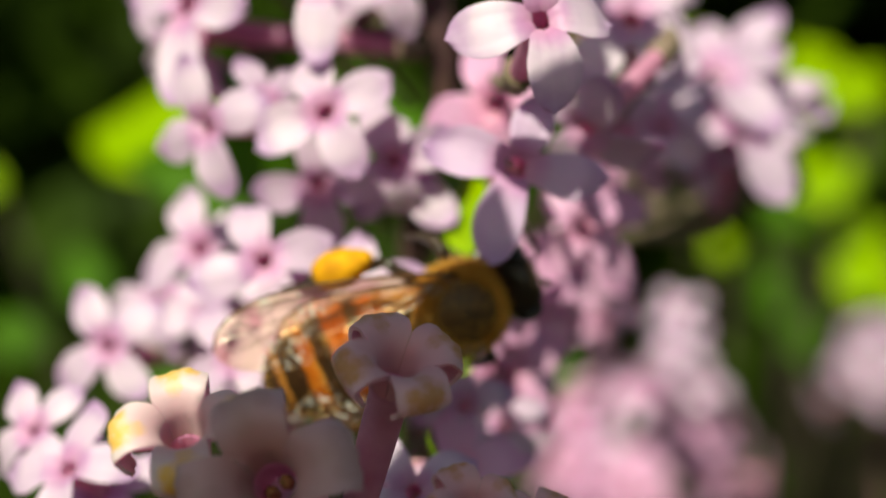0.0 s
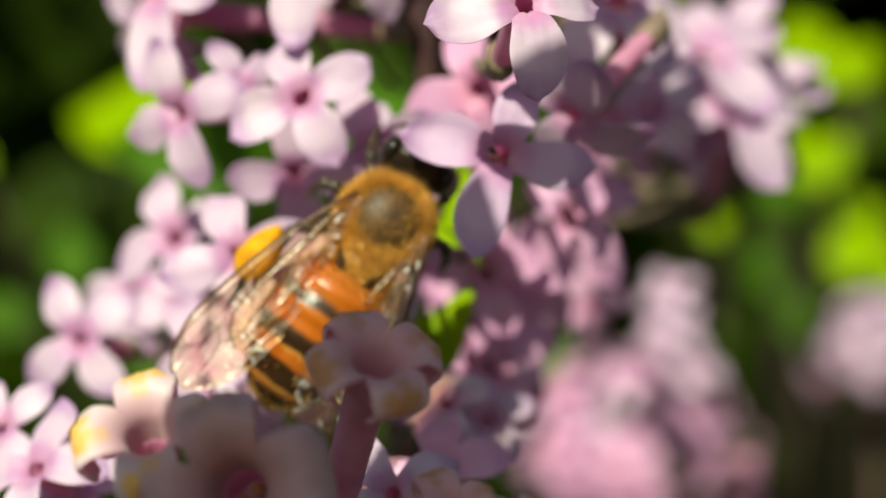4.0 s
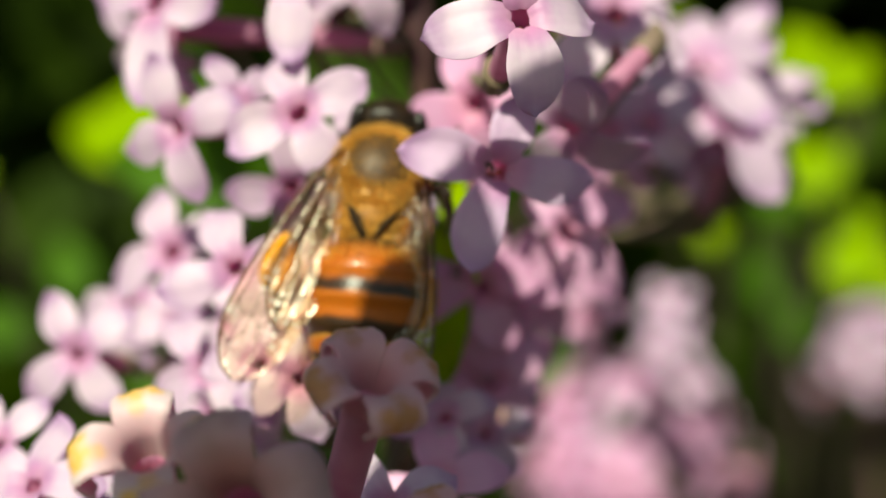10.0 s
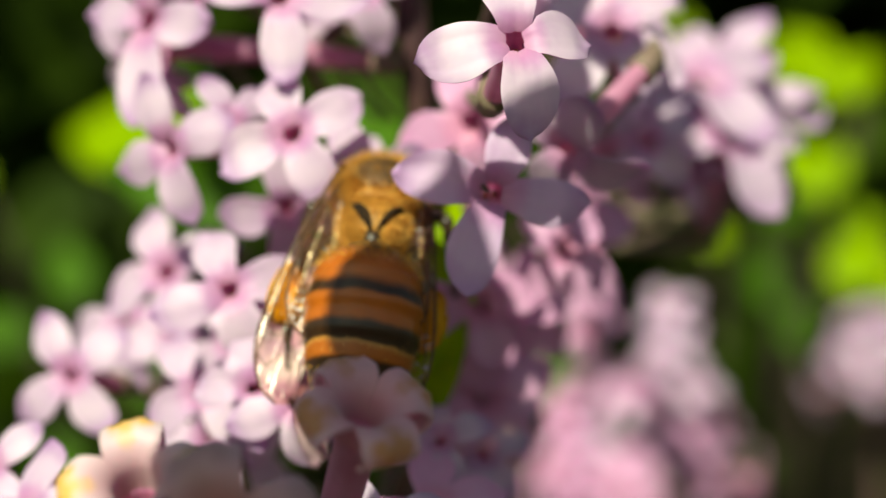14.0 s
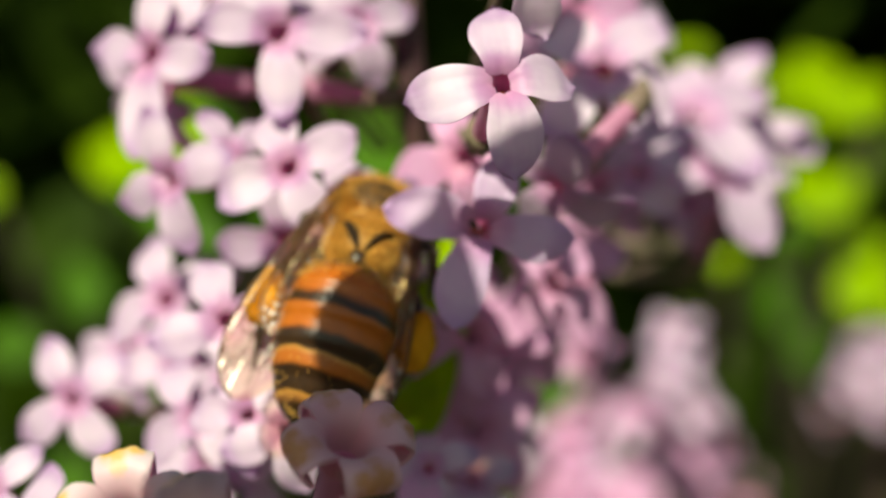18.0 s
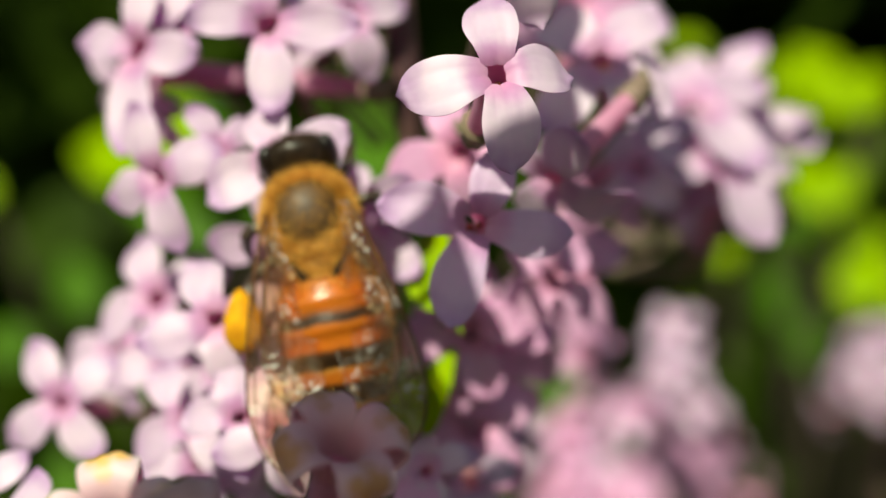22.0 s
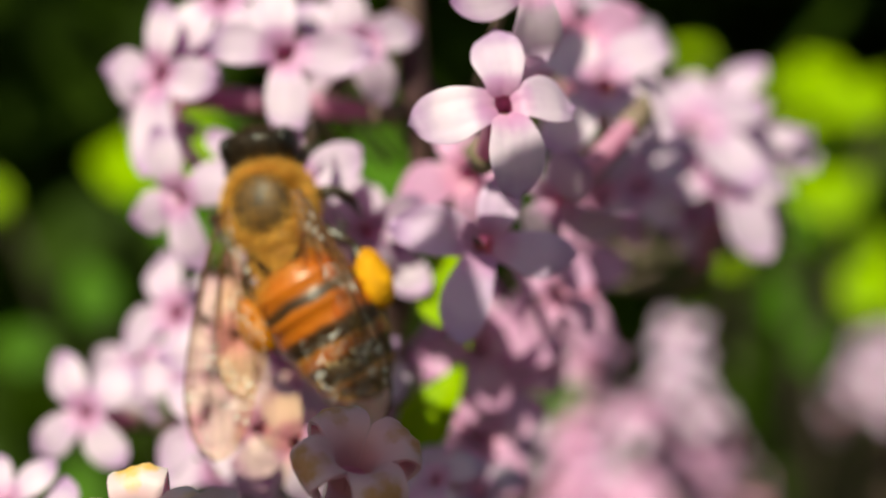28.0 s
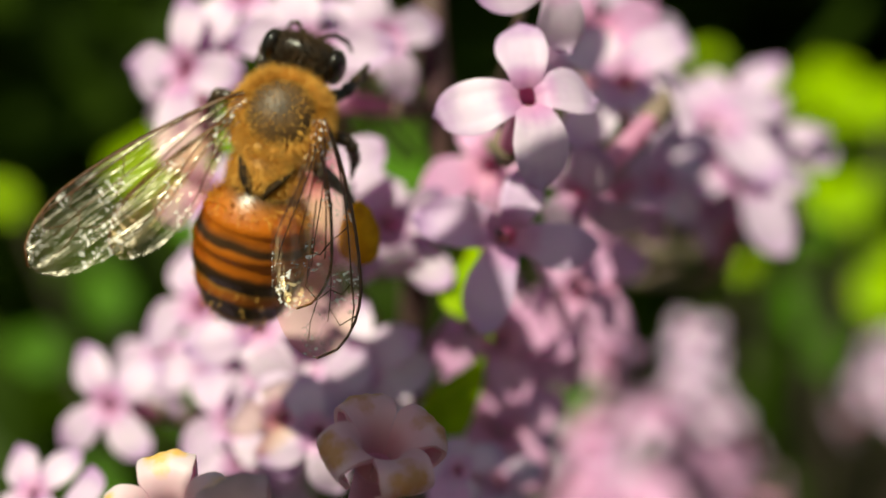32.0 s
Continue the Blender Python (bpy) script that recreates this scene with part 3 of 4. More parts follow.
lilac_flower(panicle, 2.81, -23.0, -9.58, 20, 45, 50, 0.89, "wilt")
lilac_flower(panicle, -2.35, 1.0, 3.68, -10, 18, 35, 0.82, "open")
lilac_flower(panicle, 2.20, 4.0, -1.82, 5, 5, 15, 0.74, "pink")
lilac_flower(panicle, 6.11, 2.0, 0.88, 10, 5, 50, 0.62, "pink")
lilac_flower(panicle, 7.63, 13.0, 1.17, 15, 5, 30, 0.95, "pink")
lilac_flower(panicle, 1.54, 0.0, 6.58, -25, -5, 20, 0.9, "pink")
lilac_flower(panicle, 8.20, 2.0, 11.00, -12, 20, 52, 1.0, "open", 7.0, (5, 12, 4))
lilac_flower(panicle, 5.60, -4.0, 5.06, -50, -38, 40, 0.90, "open", 8.0, (8, 10, 12))
lilac_flower(panicle, 10.73, 10.0, 6.38, -20, 15, -40, 0.70, "open")
lilac_flower(panicle, 9.42, 16.0, 5.71, 20, 0, 50, 0.90, "pink")
lilac_flower(panicle, 14.48, 20.0, 5.23, -30, 20, 10, 0.6, "open")
lilac_flower(panicle, 14.90, 19.0, 10.40, 6, 42, 35, 1.25, "open")
lilac_flower(panicle, 18.20, 25.0, 8.60, -35, 35, 40, 1.1, "open")
lilac_flower(panicle, 16.40, 18.0, 7.30, 8, 42, 20, 1.25, "open")
lilac_flower(panicle, 15.20, 27.0, 9.00, -20, 10, 30, 0.95, "open")
lilac_flower(panicle, 10.55, 45.0, -4.84, 10, 10, 20, 0.64, "pink")
lilac_flower(panicle, 4.28, -14.0, 13.42, 10, 0, 20, 0.77, "open")
lilac_flower(panicle, -4.37, -2.0, -2.82, -5, 10, 10, 0.87, "open")
lilac_flower(panicle, -6.16, -3.0, -3.92, -5, 10, 40, 0.75, "open")
lilac_flower(panicle, -2.39, 6.0, -6.27, 5, 10, 30, 0.84, "open")
lilac_flower(panicle, 1.61, 6.0, -4.55, 10, -5, 40, 0.84, "pink")
lilac_flower(panicle, 2.22, 10.0, -7.81, 10, 0, 20, 0.87, "pink")
lilac_flower(panicle, 3.14, 12.0, -4.04, 0, -20, 20, 0.77, "pink")
lilac_flower(panicle, 4.73, 16.0, -2.64, 5, -10, 40, 0.88, "pink")
lilac_flower(panicle, 0.82, 14.0, -7.26, 5, 0, 15, 0.87, "pink")
lilac_flower(panicle, -4.56, 6.0, 13.22, 10, 15, 45, 0.79, "open")
lilac_flower(panicle, 7.10, 4.0, 13.41, 15, 10, 25, 0.98, "pink")
lilac_flower(panicle, 10.00, 10.0, 13.93, 30, 20, 15, 1.05, "open")
lilac_flower(panicle, -10.11, 2.0, 15.28, -10, 20, 40, 0.88, "open")
lilac_flower(panicle, -1.79, -12.0, -9.98, 0, 20, 30, 0.69, "open")
lilac_flower(panicle, -0.06, -6.0, -9.92, 0, 20, 10, 0.75, "pink")
lilac_flower(panicle, -7.71, 0.0, -5.62, 0, 20, 0, 0.75, "open")
v, f = sweep([Vector(p) * MM for p in ((-0.62, 0.1, 0.0), (-0.5, 0.02, 0.12), (-0.35, -0.06, 0.12), (-0.24, -0.1, 0.0))], [0.05 * MM, 0.15 * MM, 0.14 * MM, 0.05 * MM], 8)
part("speck", mesh_of("speck", v, f, BARK), second_flower, "tiny dark speck beside the throat")
lilac_flower(panicle, -4.37, -2.0, -2.82, -15, 18, 40, 0.78, "open")
lilac_flower(panicle, 2.35, 6.0, -1.91, -5, 10, 5, 0.95, "pink")
lilac_flower(panicle, 2.35, 6.0, -6.22, 0, 10, 30, 0.85, "pink")
lilac_flower(panicle, 1.32, 5.0, -1.95, -15, 10, 50, 0.66, "pink")
lilac_flower(panicle, 18.74, 25.0, 8.96, -18, 36, 15, 1.1, "open")
lilac_flower(panicle, 16.62, 24.0, 11.67, -20, 34, 50, 1.0, "open")
lilac_flower(panicle, 0.25, -4.0, -7.13, -10, 35, 20, 0.55, "open")
lilac_flower(panicle, 2.17, 2.0, -8.46, -15, 30, 40, 0.60, "open")
# the unseen crown of the cluster; its last flower is added to cast shade
for x, y, z, az, el in ((0, 12, 30, 10, 60), (-3, 14, 33, -20, 60), (2, 16, 36, 20, 60), (-0.3, -15.8, 25.6, -20, 38)):
    lilac_flower(panicle, x, y, z, az, el, x * 11, 0.9)

back_panicle = panicle_at("lilac_panicle", 0.0232, 0.125, 1.1750, "shaded pink lilac flower cluster behind the first")
for x, y, z, az, el in ((2.1, -9.0, 19.3, -25, 30), (3.2, -9.0, 15.2, -15, 35), (1.2, -9.0, 14.6, -30, 25), (-3.2, -9.0, 9.1, -20, 38), (4.9, -9.0, 10.6, -10, 35), (-14.7, -9.0, 7.1, -25, 38), (-16.5, -9.0, 5.3, -20, 35), (-6.9, -9.0, 5.3, -20, 40)):
    lilac_flower(back_panicle, x, y, z, az, el, x * 17, 0.85, "open", 6.0, (0, 3, -4))
side_panicle = panicle_at("lilac_panicle", 0.0776, 0.230, 1.1791, "distant pale pink lilac flower cluster")


def loose_cluster(ob, count, spread, kind, seed, size):
    """A rounded cluster of flowers that all face outwards."""
    rnd = random.Random(seed)
    pts = [(0, 0.3 * spread, k) for k in (spread * 0.9, 0, -spread * 2, -spread * 8)]
    sv, sf = sweep([Vector(p) * MM for p in pts], [0.8 * MM, 1 * MM, 1.3 * MM, 2 * MM], 8)
    part("stem", mesh_of("stem", sv, sf, STALK), ob)
    for k in range(count):
        a, e = rnd.uniform(-95, 95), rnd.uniform(-35, 75)
        r = spread * rnd.uniform(0.75, 1.1)
        ce = math.cos(radians(e))
        lilac_flower(ob, r * math.sin(radians(a)) * ce, -r * math.cos(radians(a)) * ce, r * 0.9 * math.sin(radians(e)), a, e, rnd.uniform(0, 90), size * rnd.uniform(0.85, 1.15), kind, 6.0, (0, 0.3 * spread, -spread * 0.4))


loose_cluster(back_panicle, 30, 14, "pink", 7, 1.05)
loose_cluster(side_panicle, 24, 14.5, "open", 6, 1.05)


# ---- honey bee ----
def bee_abdomen_material():
    m, n, l, b = material("striped abdomen")
    tc = n.new("ShaderNodeTexCoord")
    sep = n.new("ShaderNodeSeparateXYZ")
    l.new(tc.outputs["Object"], sep.inputs[0])
    wave = noise_of(n, l, 600, 2)
    add = n.new("ShaderNodeMath")
    add.operation = "MULTIPLY_ADD"
    l.new(wave, add.inputs[0])
    add.inputs[1].default_value = 0.0005
    l.new(sep.outputs["Y"], add.inputs[2])
    pos = scaled(n, l, add.outputs[0], -1 / 0.0070)
    orange, dark, pale = (0.44, 0.108, 0.008), (0.014, 0.008, 0.005), (0.48, 0.22, 0.05)
    warm, brown = (0.40, 0.105, 0.010), (0.17, 0.045, 0.007)
    col = ramp(n, l, pos, [(0.0, (0.06, 0.03, 0.01)), (0.07, (0.40, 0.12, 0.015)), (0.11, orange), (0.20, orange), (0.235, brown), (0.255, dark), (0.29, dark), (0.315, warm), (0.35, orange), (0.445, orange), (0.465, brown), (0.48, dark), (0.56, dark), (0.575, pale), (0.60, warm), (0.65, warm), (0.675, dark), (0.785, dark), (0.80, pale), (0.835, (0.25, 0.10, 0.03)), (0.86, dark), (0.93, dark), (0.945, (0.22, 0.12, 0.05)), (0.96, dark), (1.0, dark)])
    col = mix(n, l, scaled(n, l, noise_of(n, l, 1500, 4), 0.35), col, (0.12, 0.045, 0.008))
    l.new(col, b.inputs["Base Color"])
    b.inputs["Roughness"].default_value = 0.30
    b.inputs["Subsurface Weight"].default_value = 0.12
    b.inputs["Subsurface Radius"].default_value = (0.0006, 0.0003, 0.0001)
    bump(n, l, noise_of(n, l, 5000, 3, (1, 3, 1)), b, 0.3, 0.00006)
    return m


ABDOMEN = bee_abdomen_material()
CUTICLE = plain("dark cuticle", (0.012, 0.008, 0.006), (0.05, 0.028, 0.014), 1500, 0.32, 0, 0.04, 0.5)


def thorax_material():
    """A dark bare shield ringed by a felt of golden brown hair."""
    m, n, l, b = material("thorax shell")
    tc = n.new("ShaderNodeTexCoord")
    mp = n.new("ShaderNodeMapping")
    mp.inputs["Location"].default_value = (0, -0.16, 0)
    mp.inputs["Scale"].default_value = (1000 / 1.42, 1000 / 1.34, 0)
    l.new(tc.outputs["Object"], mp.inputs[0])
    ln = n.new("ShaderNodeVectorMath")
    ln.operation = "LENGTH"
    l.new(mp.outputs[0], ln.inputs[0])
    f = noise_of(n, l, 1400, 4)
    shell = ramp(n, l, f, [(0.3, (0.030, 0.017, 0.007)), (0.7, (0.11, 0.055, 0.018))])
    felt = ramp(n, l, noise_of(n, l, 4000, 3), [(0.3, (0.26, 0.115, 0.018)), (0.7, (0.52, 0.26, 0.05))])
    wob = n.new("ShaderNodeMath")
    wob.operation = "MULTIPLY_ADD"
    l.new(noise_of(n, l, 2200, 4), wob.inputs[0])
    wob.inputs[1].default_value = 0.5
    l.new(ln.outputs["Value"], wob.inputs[2])
    edge = ramp(n, l, scaled(n, l, wob.outputs[0], 0.5), [(0.56, (0, 0, 0)), (0.70, (1, 1, 1))])
    l.new(mix(n, l, edge, shell, felt), b.inputs["Base Color"])
    b.inputs["Roughness"].default_value = 0.50
    b.inputs["Specular IOR Level"].default_value = 0.35
    bump(n, l, noise_of(n, l, 7000, 3), b, 0.4, 0.00005)
    return m


SCUTUM = thorax_material()
EYE = plain("compound eye", (0.004, 0.003, 0.003), (0.014, 0.010, 0.008), 3000, 0.30, 0, 0.01, 0.4)
FUR = plain("golden hair", (0.48, 0.22, 0.03), (0.82, 0.48, 0.12), 900, 0.6, 0.3)
FUR_DARK = plain("dark brown hair", (0.02, 0.012, 0.006), (0.07, 0.036, 0.014), 900, 0.6, 0.1)
GROOVE = plain("matt dark groove", (0.010, 0.007, 0.005), (0.04, 0.022, 0.010), 2500, 0.85, 0, 0.05, 0.1)
POLLEN = plain("packed pollen", (0.42, 0.17, 0.006), (0.66, 0.31, 0.012), 1600, 0.75, 0, 0.15, 0.2)
VEIN = plain("wing vein", (0.05, 0.018, 0.006), (0.12, 0.045, 0.012), 2000, 0.4)


def wing_material():
    m, n, l, b = material("wing membrane")
    clear = n.new("ShaderNodeBsdfTransparent")
    clear.inputs[0].default_value = (0.98, 0.85, 0.63, 1)
    gloss = n.new("ShaderNodeBsdfGlossy")
    gloss.inputs["Color"].default_value = (1.0, 0.88, 0.74, 1)
    gloss.inputs["Roughness"].default_value = 0.24
    film = n.new("ShaderNodeBsdfTranslucent")
    film.inputs[0].default_value = (0.80, 0.62, 0.46, 1)
    fold = n.new("ShaderNodeBump")
    fold.inputs["Strength"].default_value, fold.inputs["Distance"].default_value = 1.0, 0.00016
    l.new(mix(n, l, 0.05, noise_of(n, l, 1500, 2, (2.4, 0.22, 1)), noise_of(n, l, 7000, 2, (1, 0.7, 1))), fold.inputs["Height"])
    l.new(fold.outputs[0], gloss.inputs["Normal"])
    # sun glints painted as matt white specks, strewn in patches
    glint = n.new("ShaderNodeBsdfDiffuse")
    glint.inputs[0].default_value = (0.86, 0.80, 0.76, 1)
    patch = ramp(n, l, noise_of(n, l, 520, 2), [(0.48, (0, 0, 0)), (0.58, (1, 1, 1))])
    grain = ramp(n, l, noise_of(n, l, 4600, 3), [(0.55, (0, 0, 0)), (0.61, (1, 1, 1))])
    a, c, d = n.new("ShaderNodeMixShader"), n.new("ShaderNodeMixShader"), n.new("ShaderNodeMixShader")
    a.inputs[0].default_value = 0.06
    streak = ramp(n, l, noise_of(n, l, 1300, 3, (2.2, 0.4, 1)), [(0.45, (0.025, 0.025, 0.025)), (0.65, (0.09, 0.09, 0.09))])
    l.new(streak, c.inputs[0])
    l.new(scaled(n, l, mix(n, l, 1.0, patch, grain, "MULTIPLY"), 0.55), d.inputs[0])
    l.new(clear.outputs[0], a.inputs[1])
    l.new(film.outputs[0], a.inputs[2])
    l.new(a.outputs[0], c.inputs[1])
    l.new(gloss.outputs[0], c.inputs[2])
    l.new(c.outputs[0], d.inputs[1])
    l.new(glint.outputs[0], d.inputs[2])
    l.new(d.outputs[0], n["Material Output"].inputs[0])
    return m


WING = wing_material()


def egg(profile, sides=24, flat=1.0, drop=None):
    """A body of rings along y: profile of (y, radius) in millimetres, flattened in z."""
    verts = []
    for y, r in profile:
        dz = drop(y) if drop else 0
        for j in range(sides):
            a = 2 * math.pi * j / sides
            verts.append(Vector((r * math.cos(a), y, r * flat * math.sin(a) + dz)) * MM)
    faces = [tuple(reversed(f)) for f in grid_faces(len(profile), sides, 0, True)]
    faces += [tuple(range(sides)), tuple(reversed(range((len(profile) - 1) * sides, len(profile) * sides)))]
    return verts, faces


def ellipsoid(c, r, rings=12, sides=18):
    prof = [(-math.cos(math.pi * (i + 0.02) / (rings + 0.04)), math.sin(math.pi * (i + 0.02) / (rings + 0.04))) for i in range(rings + 1)]
    verts = []
    for y, q in prof:
        for j in range(sides):
            a = 2 * math.pi * j / sides
            verts.append(Vector((c[0] + r[0] * q * math.cos(a), c[1] + r[1] * y, c[2] + r[2] * q * math.sin(a))) * MM)
    faces = [tuple(reversed(f)) for f in grid_faces(len(prof), sides, 0, True)]
    faces += [tuple(range(sides)), tuple(reversed(range(rings * sides, (rings + 1) * sides)))]
    return verts, faces


def hairs(c, r, count, length, seed, keep=None, lean=(0, -0.35, 0), width=0.03):
    """Fine tapering hairs on an ellipsoid."""
    rnd = random.Random(seed)
    verts, faces = [], []
    while len(faces) < count:
        d = Vector((rnd.gauss(0, 1), rnd.gauss(0, 1), rnd.gauss(0, 1))).normalized()
        if keep and rnd.random() > keep(d):
            continue
        p = Vector((c[0] + r[0] * d.x, c[1] + r[1] * d.y, c[2] + r[2] * d.z))
        nrm = Vector((d.x / r[0], d.y / r[1], d.z / r[2])).normalized()
        way = (nrm + Vector(lean) + 0.35 * Vector((rnd.gauss(0, 1), rnd.gauss(0, 1), rnd.gauss(0, 1)))).normalized()
        s = way.cross(Vector((rnd.gauss(0, 1), rnd.gauss(0, 1), rnd.gauss(0, 1)))).normalized() * width
        k = len(verts)
        verts += [(p - s) * MM, (p + s) * MM, (p + way * length * rnd.uniform(0.5, 1.2)) * MM]
        faces.append((k, k + 1, k + 2))
    return verts, faces


def wing_meshes(length, width, side, hind):
    """Membrane and veins of one wing, which points along -y; side is +1 or -1."""
    rows, cols, verts = 30, 15, []

    def lead(s):
        return width * (0.10 + 0.36 * math.sin(math.pi * min(1, s * 0.66)) ** 0.8)

    def trail(s):
        k = min(1, s / 0.62)
        return -width * (0.05 + 0.50 * k * k * (3 - 2 * k))

    def at(s, q):
        s = 1 - (1 - s) ** 1.3
        close = math.sqrt(max(0, 1 - max(0, (s - 0.70) / 0.30) ** 2))
        mid = 0.5 * (lead(s) + trail(s))
        x = mid + (lead(s) - trail(s)) * 0.5 * q * close
        pleat = 0.09 * math.sin(q * 10) * (1 - 0.6 * s) + 0.12 * math.sin(3 * s) * q
        return Vector((side * x, -length * s, pleat)) * MM

    for i in range(rows):
        for j in range(cols):
            verts.append(at(i / (rows - 1), 1 - 2 * j / (cols - 1)))
    membrane = mesh_of("membrane", verts, grid_faces(rows, cols), WING)
    lift = Vector((0, 0, 0.02 * MM))
    lines = [([(k / 14, 0.98) for k in range(15)], 0.075), ([(0.02 + 0.6 * k / 8, 0.86 - 0.1 * k / 8) for k in range(9)], 0.06),
             ([(0.02 + 0.52 * k / 8, 0.3 - 0.05 * k) for k in range(9)], 0.045), ([(0.3 + 0.06 * k, 0.42 - 0.02 * k) for k in range(9)], 0.04),
             ([(0.03 + 0.5 * k / 6, -0.35 - 0.09 * k) for k in range(7)], 0.04)]
    if not hind:
        lines += [([(0.40, 0.80), (0.42, 0.6), (0.44, 0.40)], 0.035), ([(0.62, 0.76), (0.66, 0.55), (0.64, 0.30)], 0.035), ([(0.76, 0.94), (0.80, 0.6), (0.72, 0.28)], 0.035),
                  ([(0.44, 0.40), (0.50, 0.1), (0.48, -0.12)], 0.035), ([(0.64, 0.30), (0.68, 0.0), (0.62, -0.25), (0.5, -0.14)], 0.035), ([(0.68, 0.0), (0.78, -0.2), (0.86, -0.3)], 0.03),
                  ([(0.55, 0.77), (0.72, 0.86), (0.82, 0.96)], 0.05)]
    veins = []
    for pts, r in lines:
        veins.append(mesh_of("vein", *sweep([at(s, q) + lift for s, q in pts], [(1.15 * r if r > 0.07 else 0.75 * r) * MM * (1 - 0.5 * k / len(pts)) for k in range(len(pts))], 5), VEIN))
    return membrane, veins


bee = tagged(new("honey_bee"), "golden brown honey bee with striped abdomen and yellow pollen loads", "bee")


def thorax_fur(d):
    """Bare on the shield and along a dark V behind it."""
    r = (d.x / 0.80) ** 2 + ((d.y - 0.10) / 0.72) ** 2
    if d.z > 0.35 and r < 1:
        return 0.03 + 0.22 * r ** 3
    if -0.97 < d.y < -0.52 and abs(abs(d.x) - 0.75 * (0.98 + d.y)) < 0.07:
        return 0.06
    return 1.0


thorax = part("thorax", mesh_of("thorax", *ellipsoid((0, 0, 0), (1.75, 1.85, 1.6), 18, 28), SCUTUM), bee)
part("fur", mesh_of("fur", *hairs((0, 0, 0), (1.72, 1.82, 1.57), 38000, 0.56, 11, thorax_fur, width=0.012), FUR, False), thorax, "golden fuzzy hair")
part("fur", mesh_of("fur", *hairs((0, -2.1, -0.15), (1.38, 1.30, 1.28), 5000, 0.42, 17, lambda d: 0.06 if abs(abs(d.x) - 0.62 * (1.0 + d.y)) < 0.16 else 1.0, width=0.014), FUR, False), thorax, "golden hair behind the shield")
part("propodeum", mesh_of("propodeum", *ellipsoid((0, -2.1, -0.15), (1.38, 1.30, 1.28), 14, 22), SCUTUM), thorax)
for sx in (-1, 1):
    arc = []
    for k in range(8):
        dy = 0.28 - 1.16 * k / 7
        dx = sx * 0.64 * (1.0 + dy)
        arc.append(Vector((1.42 * dx, -2.1 + 1.34 * dy, -0.15 + 1.27 * math.sqrt(max(0.02, 1 - dx * dx - dy * dy)))) * MM)
    part("groove", mesh_of("groove", *sweep(arc, [q * MM for q in (0.03, 0.10, 0.17, 0.23, 0.26, 0.24, 0.16, 0.05)], 8, True, 0.6), GROOVE), thorax, "dark bare groove behind the shield")
scutellum = part("scutellum", mesh_of("scutellum", *ellipsoid((0, -1.35, 0.85), (1.05, 0.42, 0.42)), SCUTUM), thorax)
head = part("head", mesh_of("head", *ellipsoid((0, 0.85, -0.25), (1.62, 0.80, 1.35), 14, 22), CUTICLE), bee)
part("fur", mesh_of("fur", *hairs((0, 0.8, -0.2), (1.5, 0.75, 1.3), 4200, 0.42, 12, lambda d: 1.0 if abs(d.x) < 0.72 else 0.1, width=0.012), FUR_DARK, False), head, "brown fuzz on the face")
for sx in (-1, 1):
    part("eye", mesh_of("eye", *ellipsoid((sx * 1.27, 0.82, -0.15), (0.45, 0.66, 1.15), 14, 18), EYE), head, "glossy black compound eye")
    v, f = sweep([Vector(p) * MM for p in ((sx * 0.3, 1.5, -0.3), (sx * 0.5, 2.0, -0.5), (sx * 0.8, 2.3, -0.9), (sx * 1.2, 2.5, -1.9), (sx * 1.4, 2.5, -2.9))], [0.09 * MM, 0.08 * MM, 0.10 * MM, 0.10 * MM, 0.07 * MM], 7)
    part("antenna", mesh_of("antenna", v, f, CUTICLE), head)

seg = [(0.25, 0.3), (0.05, 0.7), (-0.2, 1.15)]
ends = [-0.45, -1.75, -3.15, -4.45, -5.65, -6.75]
size_at = lambda y: 2.38 * (1 - ((y + 3.0) / 5.0) ** 2) ** 0.5 if y < -3.0 else 2.38 * (1 - ((y + 3.0) / 3.3) ** 2) ** 0.5
for a, b in zip(ends, ends[1:]):
    for q in (0.0, 0.3, 0.7, 0.93):
        y = a + (b - a) * q
        seg.append((y, size_at(y) * (0.965 + 0.05 * q)))
seg += [(-6.8, size_at(-6.8)), (-7.3, size_at(-7.3) * 0.9), (-7.75, 0.45), (-7.9, 0.1)]
curve_down = lambda y: -0.25 - 0.022 * y * y
abdomen = part("abdomen", mesh_of("abdomen", *egg([(0.9 * y, r) for y, r in seg], 30, 0.86, curve_down), ABDOMEN), bee, "glossy orange abdomen with dark bands")
part("fur", mesh_of("fur", *joined(hairs((0, -1.0, -0.3), (1.9, 0.8, 1.6), 900, 0.5, 13), hairs((0, -3.25, -0.6), (2.2, 3.5, 1.85), 900, 0.35, 14, lambda d: 0.15 if d.z > 0.3 else 1.0, (0, -0.9, 0), 0.02)), FUR, False), abdomen, "short golden hair")
waist = part("waist", mesh_of("waist", *egg([(0.6, 0.5), (0.3, 0.42), (0.0, 0.42), (-0.3, 0.45)], 12, 1, lambda y: -0.45), CUTICLE), abdomen)

WINGS = {}
for sx, tag in ((-1, "left"), (1, "right")):
    for hind in (False, True):
        mem, veins = wing_meshes(7.2 if hind else 10.5, 2.3 if hind else 3.2, sx, hind)
        w = part("hindwing" if hind else "forewing", mem, bee, "clear amber-tinted wing with dark veins")
        for vein in veins:
            part("vein", vein, w)
        WINGS[tag, hind] = w

